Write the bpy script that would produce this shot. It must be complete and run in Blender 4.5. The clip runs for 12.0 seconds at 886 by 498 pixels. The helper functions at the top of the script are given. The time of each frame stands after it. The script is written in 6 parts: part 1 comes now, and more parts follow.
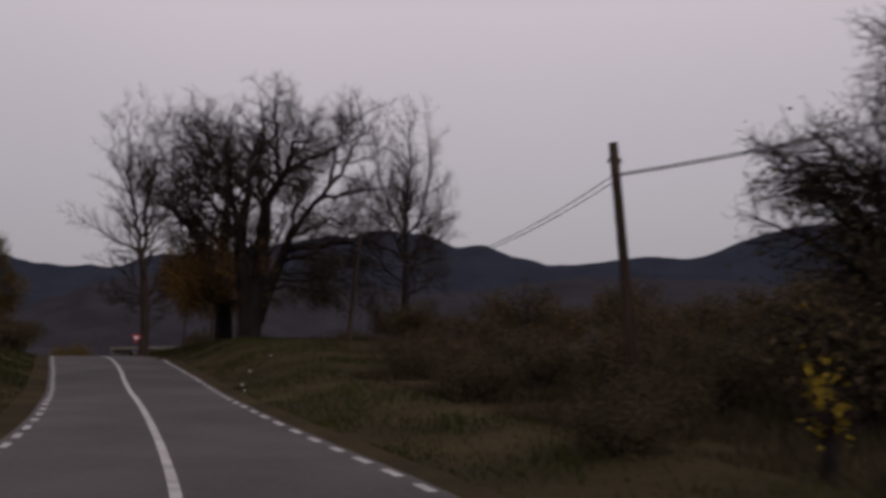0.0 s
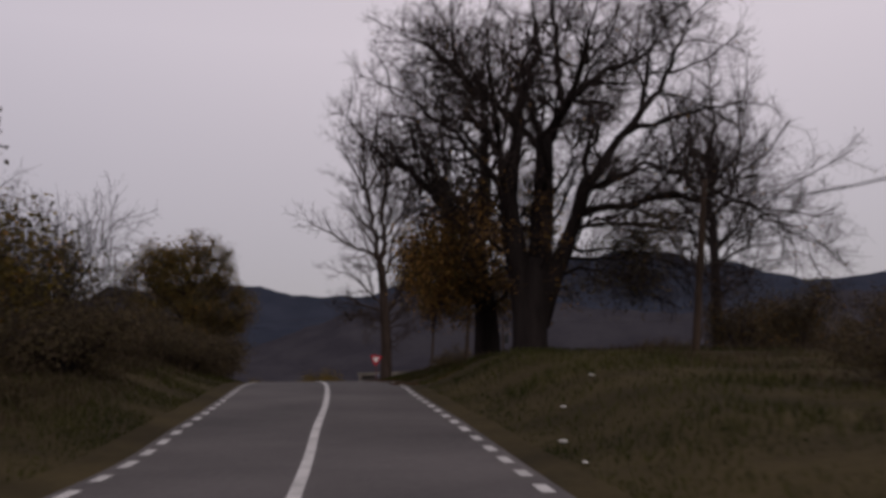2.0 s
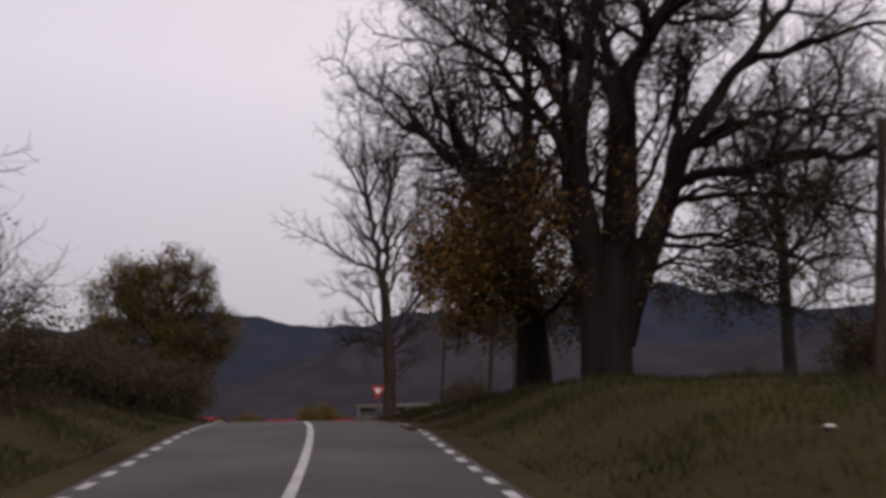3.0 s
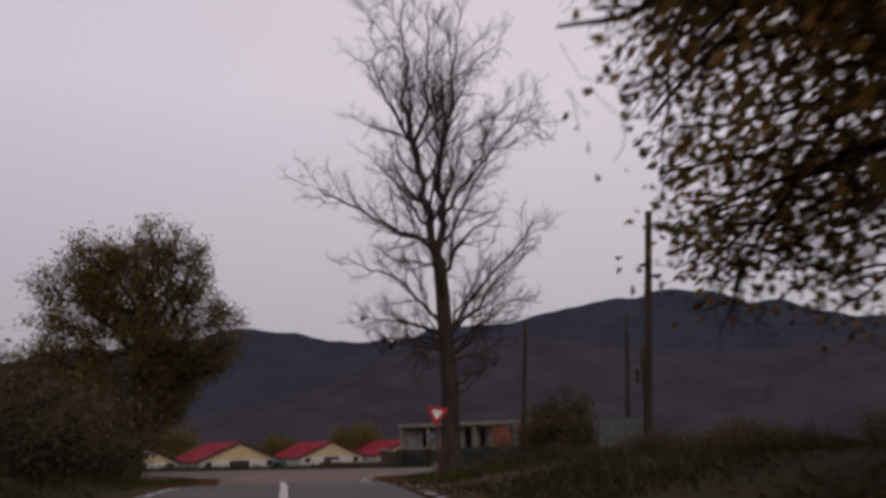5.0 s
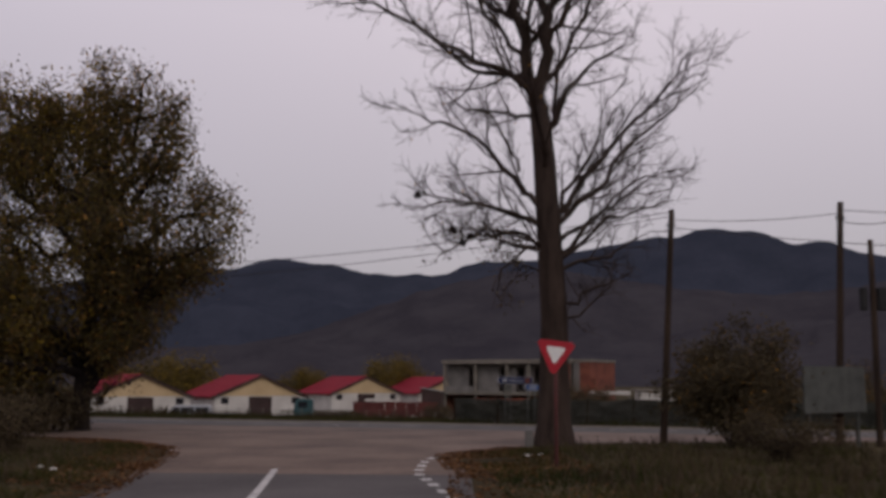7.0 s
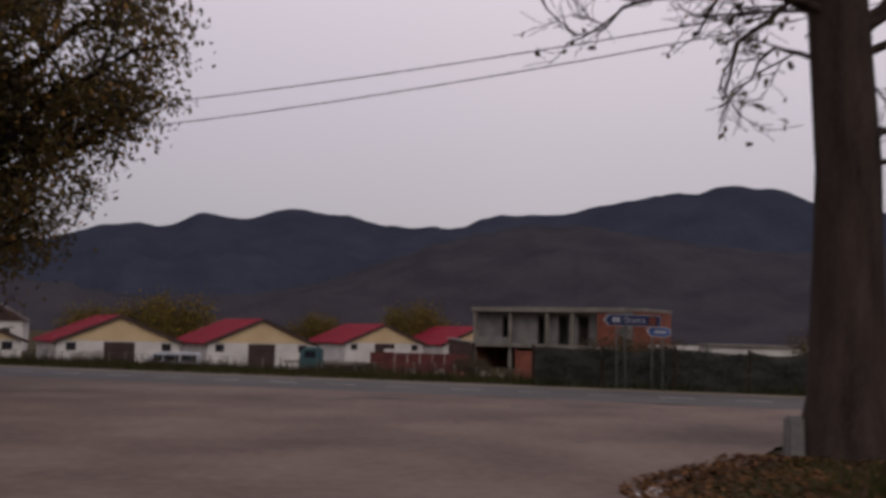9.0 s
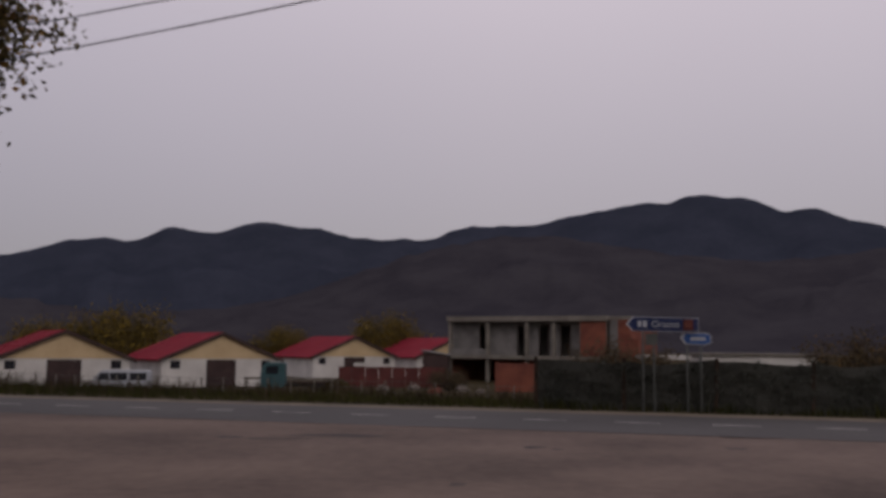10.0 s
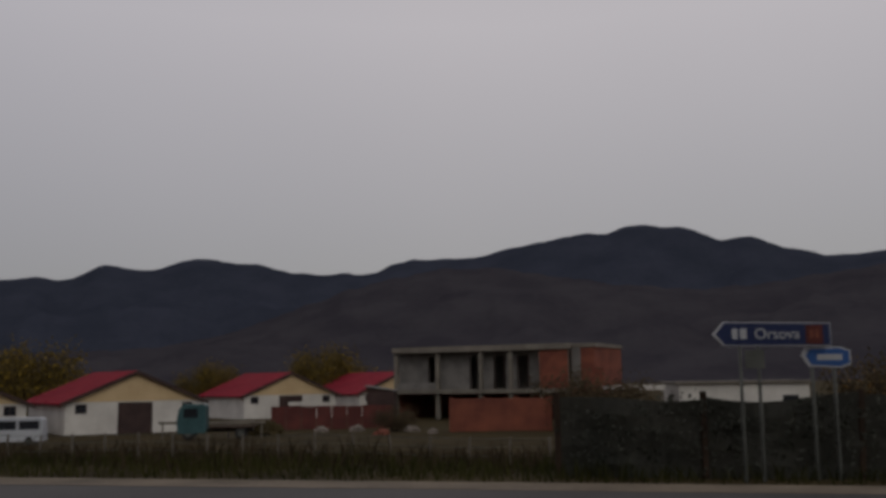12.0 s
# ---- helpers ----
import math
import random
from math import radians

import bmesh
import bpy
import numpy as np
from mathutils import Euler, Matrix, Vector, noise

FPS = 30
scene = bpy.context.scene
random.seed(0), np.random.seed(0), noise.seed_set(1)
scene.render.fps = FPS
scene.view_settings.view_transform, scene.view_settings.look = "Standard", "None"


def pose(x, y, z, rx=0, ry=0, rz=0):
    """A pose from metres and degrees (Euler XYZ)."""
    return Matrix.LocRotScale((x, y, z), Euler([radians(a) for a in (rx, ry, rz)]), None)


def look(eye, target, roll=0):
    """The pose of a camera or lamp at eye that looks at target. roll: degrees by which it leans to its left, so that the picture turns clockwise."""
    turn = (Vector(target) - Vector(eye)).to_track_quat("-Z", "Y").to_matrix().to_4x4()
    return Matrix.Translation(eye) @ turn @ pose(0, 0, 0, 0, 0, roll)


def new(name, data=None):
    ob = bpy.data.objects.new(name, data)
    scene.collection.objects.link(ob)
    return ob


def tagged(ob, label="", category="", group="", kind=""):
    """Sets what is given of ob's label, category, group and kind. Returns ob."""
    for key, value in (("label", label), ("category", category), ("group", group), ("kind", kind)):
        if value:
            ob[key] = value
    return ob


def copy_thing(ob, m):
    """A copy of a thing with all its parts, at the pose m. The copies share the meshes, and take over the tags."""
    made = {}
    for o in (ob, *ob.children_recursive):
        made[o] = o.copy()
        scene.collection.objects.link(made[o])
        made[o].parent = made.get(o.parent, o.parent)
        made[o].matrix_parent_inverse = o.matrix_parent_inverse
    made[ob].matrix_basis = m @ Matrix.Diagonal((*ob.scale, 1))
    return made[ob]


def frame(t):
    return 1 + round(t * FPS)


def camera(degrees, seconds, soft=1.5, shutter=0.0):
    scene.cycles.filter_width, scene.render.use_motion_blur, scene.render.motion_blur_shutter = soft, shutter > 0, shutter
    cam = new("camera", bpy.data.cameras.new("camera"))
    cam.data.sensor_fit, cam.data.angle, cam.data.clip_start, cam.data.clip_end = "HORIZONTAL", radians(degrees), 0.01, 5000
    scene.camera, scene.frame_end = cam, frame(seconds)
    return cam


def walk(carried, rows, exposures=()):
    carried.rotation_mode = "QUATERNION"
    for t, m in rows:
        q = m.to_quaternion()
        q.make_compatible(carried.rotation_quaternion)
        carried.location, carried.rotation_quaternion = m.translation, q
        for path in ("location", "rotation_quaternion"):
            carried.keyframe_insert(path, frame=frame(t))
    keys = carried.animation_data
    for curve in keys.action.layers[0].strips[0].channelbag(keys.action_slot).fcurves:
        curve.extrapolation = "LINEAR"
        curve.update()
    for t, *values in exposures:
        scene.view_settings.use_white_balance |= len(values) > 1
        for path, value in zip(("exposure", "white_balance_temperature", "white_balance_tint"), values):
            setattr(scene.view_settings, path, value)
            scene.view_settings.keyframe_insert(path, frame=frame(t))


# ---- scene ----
cam = camera(47.54, 12.0, soft=3.6, shutter=0.4)
walk(cam, [
    (0.0, pose(2.233, -57.370, -0.789, 97.11, 0.08, -15.08)),
    (0.5, pose(2.953, -52.130, -0.857, 97.81, 0.24, -10.09)),
    (1.0, pose(3.077, -46.312, -0.825, 98.31, 0.57, -5.52)),
    (1.5, pose(2.852, -40.230, -0.632, 98.43, 0.72, -2.70)),
    (2.0, pose(2.594, -33.983, -0.474, 98.55, 0.65, -1.21)),
    (2.5, pose(2.155, -27.471, -0.120, 98.95, 1.14, -1.20)),
    (3.0, pose(1.807, -21.360, 0.108, 100.26, 0.66, -1.26)),
    (3.2, pose(1.686, -18.884, 0.140, 100.49, 0.21, -1.15)),
    (4.8, pose(0.087, 1.216, 1.406, 101.03, 1.07, 0.66)),
    (5.0, pose(-0.204, 3.541, 1.500, 101.11, 1.35, 0.96)),
    (5.5, pose(-0.872, 9.320, 1.865, 101.14, 0.51, 1.43)),
    (6.0, pose(-1.440, 15.125, 2.145, 99.80, 0.28, 2.04)),
    (6.5, pose(-2.193, 20.485, 2.271, 98.26, -0.13, 2.44)),
    (7.0, pose(-2.904, 25.774, 2.333, 97.45, -0.21, 2.86)),
    (7.5, pose(-3.643, 31.097, 2.308, 96.54, -0.74, 3.35)),
    (7.7, pose(-4.022, 33.347, 2.253, 96.10, -0.95, 3.56)),
    (9.3, pose(-6.278, 48.596, 1.714, 94.80, -1.38, 3.55)),
    (9.5, pose(-6.377, 50.137, 1.733, 95.08, -1.11, 3.13)),
    (10.0, pose(-6.727, 53.710, 1.707, 95.54, -0.52, 2.06)),
    (10.5, pose(-6.990, 56.891, 1.662, 95.93, -0.17, 1.15)),
    (11.0, pose(-7.240, 59.994, 1.643, 95.90, 0.47, -0.05)),
    (11.5, pose(-7.347, 62.533, 1.653, 97.15, 0.92, -0.79)),
    (12.0, pose(-7.469, 64.987, 1.684, 97.46, 0.81, -1.19)),
], exposures=[(0, -0.3, 6500, 11), (1.0, -0.34, 6500, 10), (1.5, -0.3, 6500, 10), (2.0, -0.12, 6500, 10), (2.5, -0.06, 6500, 10), (3.0, 0.26, 6500, 9), (3.2, 0.29, 6500, 9), (4.8, 0.12, 6500, 10), (5.5, -0.47, 6450, 10), (6.0, -0.4, 6450, 11), (7.0, -0.06, 6500, 11), (7.5, 0.06, 6500, 11),
                      (9.3, 0.02, 6500, 12), (10.0, -0.25, 6450, 12), (10.5, -0.33, 6450, 12), (11.0, -0.51, 6400, 11), (11.5, -0.47, 6450, 9), (12.0, -0.48, 6500, 1)])

# ---- world and sun ----
world = bpy.data.worlds.new("overcast_sky")
scene.world = world
world.use_nodes = True
wn, wl = world.node_tree.nodes, world.node_tree.links
wn.clear()
sky = wn.new("ShaderNodeTexSky")
sky.sky_type = "NISHITA"
sky.sun_disc = False
sky.sun_elevation, sky.sun_rotation = radians(14), radians(200)
sky_gain = wn.new("ShaderNodeVectorMath")
sky_gain.operation = "SCALE"
sky_gain.inputs["Scale"].default_value = 0.10
cloud = wn.new("ShaderNodeRGB")
cloud.outputs[0].default_value = (0.315, 0.278, 0.305, 1)
veil = wn.new("ShaderNodeMix")
veil.data_type = "RGBA"
veil.inputs["Factor"].default_value = 0.88
backing = wn.new("ShaderNodeBackground")
backing.inputs["Strength"].default_value = 1.0
wout = wn.new("ShaderNodeOutputWorld")
wl.new(sky.outputs[0], sky_gain.inputs[0])
wl.new(sky_gain.outputs[0], veil.inputs["A"])
high_cloud = wn.new("ShaderNodeRGB")
high_cloud.outputs[0].default_value = (0.755, 0.664, 0.718, 1)
dir_co = wn.new("ShaderNodeTexCoord")
split = wn.new("ShaderNodeSeparateXYZ")
billow = wn.new("ShaderNodeTexNoise")
billow.inputs["Scale"].default_value, billow.inputs["Detail"].default_value = 1.6, 3
rise = wn.new("ShaderNodeMapRange")
rise.inputs["From Min"].default_value, rise.inputs["From Max"].default_value = 0.0, 0.38
lift = wn.new("ShaderNodeMath")
lift.operation = "MULTIPLY_ADD"
lift.inputs[1].default_value = 0.16
clouds = wn.new("ShaderNodeMix")
clouds.data_type = "RGBA"
wl.new(dir_co.outputs["Generated"], split.inputs[0])
wl.new(dir_co.outputs["Generated"], billow.inputs["Vector"])
wl.new(split.outputs["Z"], rise.inputs["Value"])
wl.new(billow.outputs["Fac"], lift.inputs[0])
wl.new(rise.outputs["Result"], lift.inputs[2])
wl.new(lift.outputs[0], clouds.inputs["Factor"])
wl.new(cloud.outputs[0], clouds.inputs["A"])
wl.new(high_cloud.outputs[0], clouds.inputs["B"])
west = wn.new("ShaderNodeMapRange")
west.inputs["From Min"].default_value, west.inputs["From Max"].default_value = 0.02, -0.5
dull = wn.new("ShaderNodeMix")
dull.data_type, dull.blend_type = "RGBA", "MULTIPLY"
dull.inputs["B"].default_value = (0.88, 0.90, 0.93, 1)
wl.new(split.outputs["X"], west.inputs["Value"])
wl.new(west.outputs["Result"], dull.inputs["Factor"])
wl.new(clouds.outputs["Result"], dull.inputs["A"])
wl.new(dull.outputs["Result"], veil.inputs["B"])
wl.new(veil.outputs["Result"], backing.inputs["Color"])
wl.new(backing.outputs[0], wout.inputs[0])
sun = new("sun", bpy.data.lights.new("sun", "SUN"))
sun.data.energy, sun.data.angle, sun.data.color = 0.5, radians(30), (1.0, 0.93, 0.86)
sun.matrix_world = look((0, 0, 60), (-20, 57, 20))

# ---- materials ----


def material(name, dark, light, scale=1.0, rough=0.85, bump=0.3, fine=12.0, metal=0.0, island=0.0, spec=0.3, stretch=(1, 1, 1), thin=0.0):
    """A surface whose colour runs between two tones at a large and a fine scale, with a fine relief."""
    m = bpy.data.materials.new(name)
    m.use_nodes = True
    n, l = m.node_tree.nodes, m.node_tree.links
    b = n["Principled BSDF"]
    co = n.new("ShaderNodeTexCoord")
    mp = n.new("ShaderNodeMapping")
    mp.inputs["Scale"].default_value = stretch
    l.new(co.outputs["Object"], mp.inputs["Vector"])
    big, small = n.new("ShaderNodeTexNoise"), n.new("ShaderNodeTexNoise")
    big.inputs["Scale"].default_value, big.inputs["Detail"].default_value = scale, 5
    small.inputs["Scale"].default_value, small.inputs["Detail"].default_value = scale * fine, 4
    for t in (big, small):
        l.new(mp.outputs[0], t.inputs["Vector"])
    add = n.new("ShaderNodeMath")
    add.operation = "MULTIPLY_ADD"
    add.inputs[1].default_value, add.inputs[2].default_value = 0.45, -0.2
    l.new(small.outputs["Fac"], add.inputs[0])
    tot = n.new("ShaderNodeMath")
    tot.operation = "ADD"
    l.new(big.outputs["Fac"], tot.inputs[0])
    l.new(add.outputs[0], tot.inputs[1])
    fac = tot.outputs[0]
    if island:
        geo = n.new("ShaderNodeNewGeometry")
        mul = n.new("ShaderNodeMath")
        mul.operation = "MULTIPLY_ADD"
        mul.inputs[1].default_value, mul.inputs[2].default_value = island, -island / 2
        l.new(geo.outputs["Random Per Island"], mul.inputs[0])
        more = n.new("ShaderNodeMath")
        more.operation = "ADD"
        l.new(fac, more.inputs[0])
        l.new(mul.outputs[0], more.inputs[1])
        fac = more.outputs[0]
    ramp = n.new("ShaderNodeValToRGB")
    ramp.color_ramp.elements[0].position, ramp.color_ramp.elements[1].position = 0.3, 0.72
    ramp.color_ramp.elements[0].color, ramp.color_ramp.elements[1].color = (*dark, 1), (*light, 1)
    l.new(fac, ramp.inputs[0])
    l.new(ramp.outputs[0], b.inputs["Base Color"])
    b.inputs["Roughness"].default_value, b.inputs["Metallic"].default_value = rough, metal
    b.inputs["Specular IOR Level"].default_value = spec
    if thin:
        through_leaf = n.new("ShaderNodeBsdfTranslucent")
        blend = n.new("ShaderNodeMixShader")
        blend.inputs[0].default_value = thin
        l.new(ramp.outputs[0], through_leaf.inputs["Color"])
        l.new(b.outputs[0], blend.inputs[1])
        l.new(through_leaf.outputs[0], blend.inputs[2])
        l.new(blend.outputs[0], n["Material Output"].inputs["Surface"])
    if bump:
        bp = n.new("ShaderNodeBump")
        bp.inputs["Strength"].default_value, bp.inputs["Distance"].default_value = bump, 0.02
        l.new(small.outputs["Fac"], bp.inputs["Height"])
        l.new(bp.outputs[0], b.inputs["Normal"])
    return m


ASPHALT = material("worn_asphalt", (0.034, 0.0295, 0.029), (0.090, 0.079, 0.077), 0.22, 0.8, 0.5, 40)
APRON = material("gravelly_asphalt", (0.078, 0.054, 0.043), (0.176, 0.128, 0.102), 0.3, 0.9, 0.6, 14)
HIGHWAY = material("grey_asphalt", (0.043, 0.040, 0.038), (0.072, 0.067, 0.064), 0.3, 0.75, 0.4, 30)
FADED_PAINT = material("faded_road_paint", (0.16, 0.155, 0.145), (0.50, 0.48, 0.45), 2.2, 0.8, 0.2, 14)
PAINT = material("worn_white_paint", (0.30, 0.29, 0.28), (0.55, 0.54, 0.52), 1.6, 0.7, 0.2, 14)
SOIL = material("grassy_soil", (0.026, 0.021, 0.011), (0.058, 0.045, 0.021), 0.35, 0.97, 0.8, 18, spec=0.05)
GRASS = material("autumn_grass", (0.021, 0.027, 0.009), (0.066, 0.064, 0.021), 0.18, 0.9, 0.0, 10, island=0.4, spec=0.05, thin=0.3)
WEED = material("dry_weed", (0.044, 0.033, 0.022), (0.106, 0.077, 0.050), 0.4, 0.9, 0.0, 10, island=0.4, spec=0.05, thin=0.25)
WEED_DARK = material("dark_withered_weed", (0.028, 0.023, 0.014), (0.078, 0.058, 0.036), 0.3, 0.9, 0.0, 10, island=0.5, spec=0.05, thin=0.2)
RUST = material("rusty_red_panel", (0.058, 0.017, 0.016), (0.11, 0.031, 0.026), 0.7, 0.85, 0.3, 12)
BARK = material("dark_bark", (0.013, 0.010, 0.010), (0.029, 0.023, 0.022), 1.2, 0.95, 0.9, 10, spec=0.06, stretch=(3, 3, 0.6))
BARK_PALE = material("grey_brown_bark", (0.02, 0.014, 0.012), (0.06, 0.043, 0.035), 1.0, 0.95, 0.8, 10, spec=0.1, stretch=(3, 3, 0.6))
TWIG = material("twig_bark", (0.022, 0.017, 0.016), (0.056, 0.042, 0.038), 0.6, 0.95, 0.0, 8, island=0.4, spec=0.1)
LEAF_BROWN = material("brown_leaf", (0.085, 0.048, 0.016), (0.31, 0.17, 0.048), 0.4, 0.8, 0.0, 8, island=0.7, spec=0.12, thin=0.4)
LEAF_OLIVE = material("olive_leaf", (0.052, 0.045, 0.018), (0.150, 0.110, 0.036), 0.35, 0.85, 0.0, 8, island=0.5, spec=0.1, thin=0.35)
LEAF_DARK = material("dark_leaf", (0.050, 0.041, 0.025), (0.112, 0.085, 0.047), 0.35, 0.85, 0.0, 8, island=0.35, spec=0.1, thin=0.3)
LEAF_YELLOW = material("yellow_leaf", (0.10, 0.07, 0.012), (0.28, 0.19, 0.03), 0.4, 0.85, 0.0, 8, island=0.6, spec=0.12, thin=0.35)
LEAF_GOLD = material("bright_yellow_leaf", (0.22, 0.15, 0.014), (0.50, 0.36, 0.04), 0.4, 0.85, 0.0, 8, island=0.6, spec=0.12, thin=0.35)
WOOD_POLE = material("tarred_wood", (0.020, 0.014, 0.011), (0.062, 0.042, 0.030), 1.0, 0.9, 0.5, 12, spec=0.15, stretch=(4, 4, 0.5))
CONCRETE = material("raw_concrete", (0.11, 0.098, 0.082), (0.21, 0.19, 0.16), 0.5, 0.9, 0.4, 14)
BLOCK = material("grey_blockwork", (0.10, 0.096, 0.092), (0.19, 0.18, 0.17), 0.6, 0.95, 0.5, 14)
PLASTER = material("white_plaster", (0.44, 0.42, 0.39), (0.62, 0.60, 0.56), 0.5, 0.9, 0.2, 12)
GABLE = material("cream_cladding", (0.46, 0.34, 0.19), (0.58, 0.44, 0.26), 0.4, 0.8, 0.2, 10)
ROOF = material("red_metal_roof", (0.15, 0.009, 0.020), (0.23, 0.016, 0.030), 0.4, 0.8, 0.2, 10, spec=0.1)
SOFFIT = material("dark_brown_trim", (0.03, 0.018, 0.015), (0.06, 0.035, 0.03), 1.0, 0.8, 0.2)
# dark as the shade inside the open hall doorways; also on the shed planks
GATE = material("doorway_shade_and_plank_brown", (0.030, 0.018, 0.017), (0.064, 0.038, 0.035), 0.8, 0.7, 0.3)
BRICK = material("red_brickwork", (0.11, 0.036, 0.026), (0.21, 0.070, 0.043), 0.6, 0.92, 0.6, 16)
DARK_GLASS = material("dark_glass", (0.012, 0.014, 0.018), (0.03, 0.032, 0.04), 0.6, 0.15, 0.0, spec=0.6)
WHITE_PAINT = material("white_car_paint", (0.33, 0.35, 0.38), (0.42, 0.44, 0.47), 0.5, 0.4, 0.0, spec=0.5)
TEAL_PAINT = material("faded_teal_paint", (0.018, 0.055, 0.062), (0.038, 0.09, 0.098), 0.8, 0.55, 0.1)
RUBBER = material("rubber", (0.012, 0.012, 0.012), (0.03, 0.03, 0.03), 3, 0.85, 0.3)
STEEL = material("galvanised_steel", (0.06, 0.064, 0.058), (0.11, 0.115, 0.105), 2, 0.65, 0.1, metal=0.2)
SIGN_BLUE = material("sign_blue", (0.007, 0.014, 0.055), (0.010, 0.02, 0.08), 0.8, 0.5, 0.0)
SIGN_LIGHT_BLUE = material("sign_light_blue", (0.016, 0.068, 0.22), (0.024, 0.09, 0.29), 0.8, 0.5, 0.0)
SIGN_RED = material("sign_red", (0.30, 0.010, 0.022), (0.42, 0.016, 0.03), 0.8, 0.5, 0.0)
SIGN_WHITE = material("sign_white", (0.62, 0.62, 0.6), (0.78, 0.78, 0.76), 0.8, 0.5, 0.0)
SIGN_DULL = material("dull_sign_white", (0.30, 0.31, 0.33), (0.42, 0.43, 0.45), 0.8, 0.6, 0.0)
LEAF_IVY = material("ivy_leaf", (0.050, 0.054, 0.046), (0.082, 0.084, 0.070), 0.6, 0.95, 0.0, 8, island=0.3, spec=0.02, thin=0.2)
SHOULDER = material("dusty_gravel", (0.10, 0.082, 0.06), (0.20, 0.165, 0.12), 0.7, 0.95, 0.6, 14)
STAIN = material("dark_tar", (0.030, 0.024, 0.022), (0.07, 0.054, 0.048), 0.8, 0.8, 0.4, 10)
LITTER = material("fallen_leaf", (0.050, 0.026, 0.014), (0.165, 0.080, 0.032), 0.5, 0.85, 0.0, 8, island=0.7, spec=0.1)
RED_POST = material("red_brown_post", (0.05, 0.014, 0.014), (0.09, 0.022, 0.02), 2, 0.7, 0.2)
WIRE = material("black_cable", (0.02, 0.02, 0.022), (0.05, 0.048, 0.05), 2, 0.6, 0.0)
NET = material("dark_green_netting", (0.066, 0.068, 0.060), (0.102, 0.100, 0.088), 0.6, 0.95, 0.4, 20, spec=0.05)
# air haze is put into both forest colours, bluer on the farther ridge
HAZED_FOREST = material("hazed_far_forest", (0.033, 0.031, 0.038), (0.049, 0.0465, 0.053), 0.012, 1.0, 0.0, 9, spec=0.0)
HAZED_FOREST_FAR = material("hazed_farther_forest", (0.027, 0.032, 0.046), (0.039, 0.044, 0.062), 0.010, 1.0, 0.0, 9, spec=0.0)
RUBBLE = material("pale_rubble", (0.10, 0.082, 0.07), (0.26, 0.23, 0.20), 1.2, 0.95, 0.6, 8)

# ---- helpers for meshes ----


def finish(bm, name, mat, smooth=False):
    me = bpy.data.meshes.new(name)
    bm.normal_update()
    bm.to_mesh(me)
    bm.free()
    me.materials.append(mat)
    if smooth:
        me.polygons.foreach_set("use_smooth", [True] * len(me.polygons))
    return me


def part(name, bm, mat, parent, label="", smooth=False):
    """A bmesh as one mesh object under a thing or a part."""
    ob = new(name, finish(bm, name, mat, smooth))
    ob.parent = parent
    return tagged(ob, label) if label else ob


def mesh_part(name, me, parent, label="", kind=""):
    ob = new(name, me)
    ob.parent = parent
    return tagged(ob, label, kind=kind)


def thing(name, label, category, place=(0, 0, 0), turn=0.0, group="", kind=""):
    ob = new(name)
    ob.matrix_world = pose(*place, 0, 0, turn)
    return tagged(ob, label, category, group, kind)


def box(bm, x0, x1, y0, y1, z0, z1, bevel=0.0):
    r = bmesh.ops.create_cube(bm, size=1)
    vs = r["verts"]
    for v in vs:
        v.co = Vector(((x0 + x1) / 2 + v.co.x * (x1 - x0), (y0 + y1) / 2 + v.co.y * (y1 - y0), (z0 + z1) / 2 + v.co.z * (z1 - z0)))
    if bevel:
        es = list({e for v in vs for e in v.link_edges})
        bmesh.ops.bevel(bm, geom=es, offset=bevel, segments=2, affect="EDGES")
    return vs


def boxes(*rows, bevel=0.0):
    bm = bmesh.new()
    for r in rows:
        box(bm, *r, bevel=bevel)
    return bm


def outline(points, depth, axis="y", at=0.0):
    """A flat outline in the x-z plane, pushed to a depth along y."""
    bm = bmesh.new()
    vs = [bm.verts.new((x, at, z)) for x, z in points]
    f = bm.faces.new(vs)
    r = bmesh.ops.extrude_face_region(bm, geom=[f])
    bmesh.ops.translate(bm, vec=(0, depth, 0), verts=[v for v in r["geom"] if isinstance(v, bmesh.types.BMVert)])
    bmesh.ops.recalc_face_normals(bm, faces=bm.faces)
    return bm


def raw_mesh(name, verts, faces, mat, smooth=False):
    me = bpy.data.meshes.new(name)
    me.from_pydata([tuple(v) for v in verts], [], faces)
    me.materials.append(mat)
    if smooth:
        me.polygons.foreach_set("use_smooth", [True] * len(me.polygons))
    me.update()
    return me


def tubes(name, lines, sides, mat, smooth=True):
    """One mesh of tapered tubes along polylines of (points, radii)."""
    verts, faces = [], []
    ring = [(math.cos(2 * math.pi * k / sides), math.sin(2 * math.pi * k / sides)) for k in range(sides)]
    for pts, rad in lines:
        base = len(verts)
        n = len(pts)
        ref = Vector((0.31, 0.95, 0.05))
        for i in range(n):
            d = (pts[min(i + 1, n - 1)] - pts[max(i - 1, 0)]).normalized()
            u = d.cross(ref)
            u = u.normalized() if u.length > 0.05 else d.orthogonal().normalized()
            w = d.cross(u)
            r = rad[i]
            p = pts[i]
            for c, s in ring:
                verts.append((p.x + r * (c * u.x + s * w.x), p.y + r * (c * u.y + s * w.y), p.z + r * (c * u.z + s * w.z)))
        for i in range(n - 1):
            a = base + i * sides
            for k in range(sides):
                k2 = (k + 1) % sides
                faces.append((a + k, a + k2, a + sides + k2, a + sides + k))
        faces.append(tuple(base + (n - 1) * sides + k for k in range(sides)))
    return raw_mesh(name, verts, faces, mat, smooth)


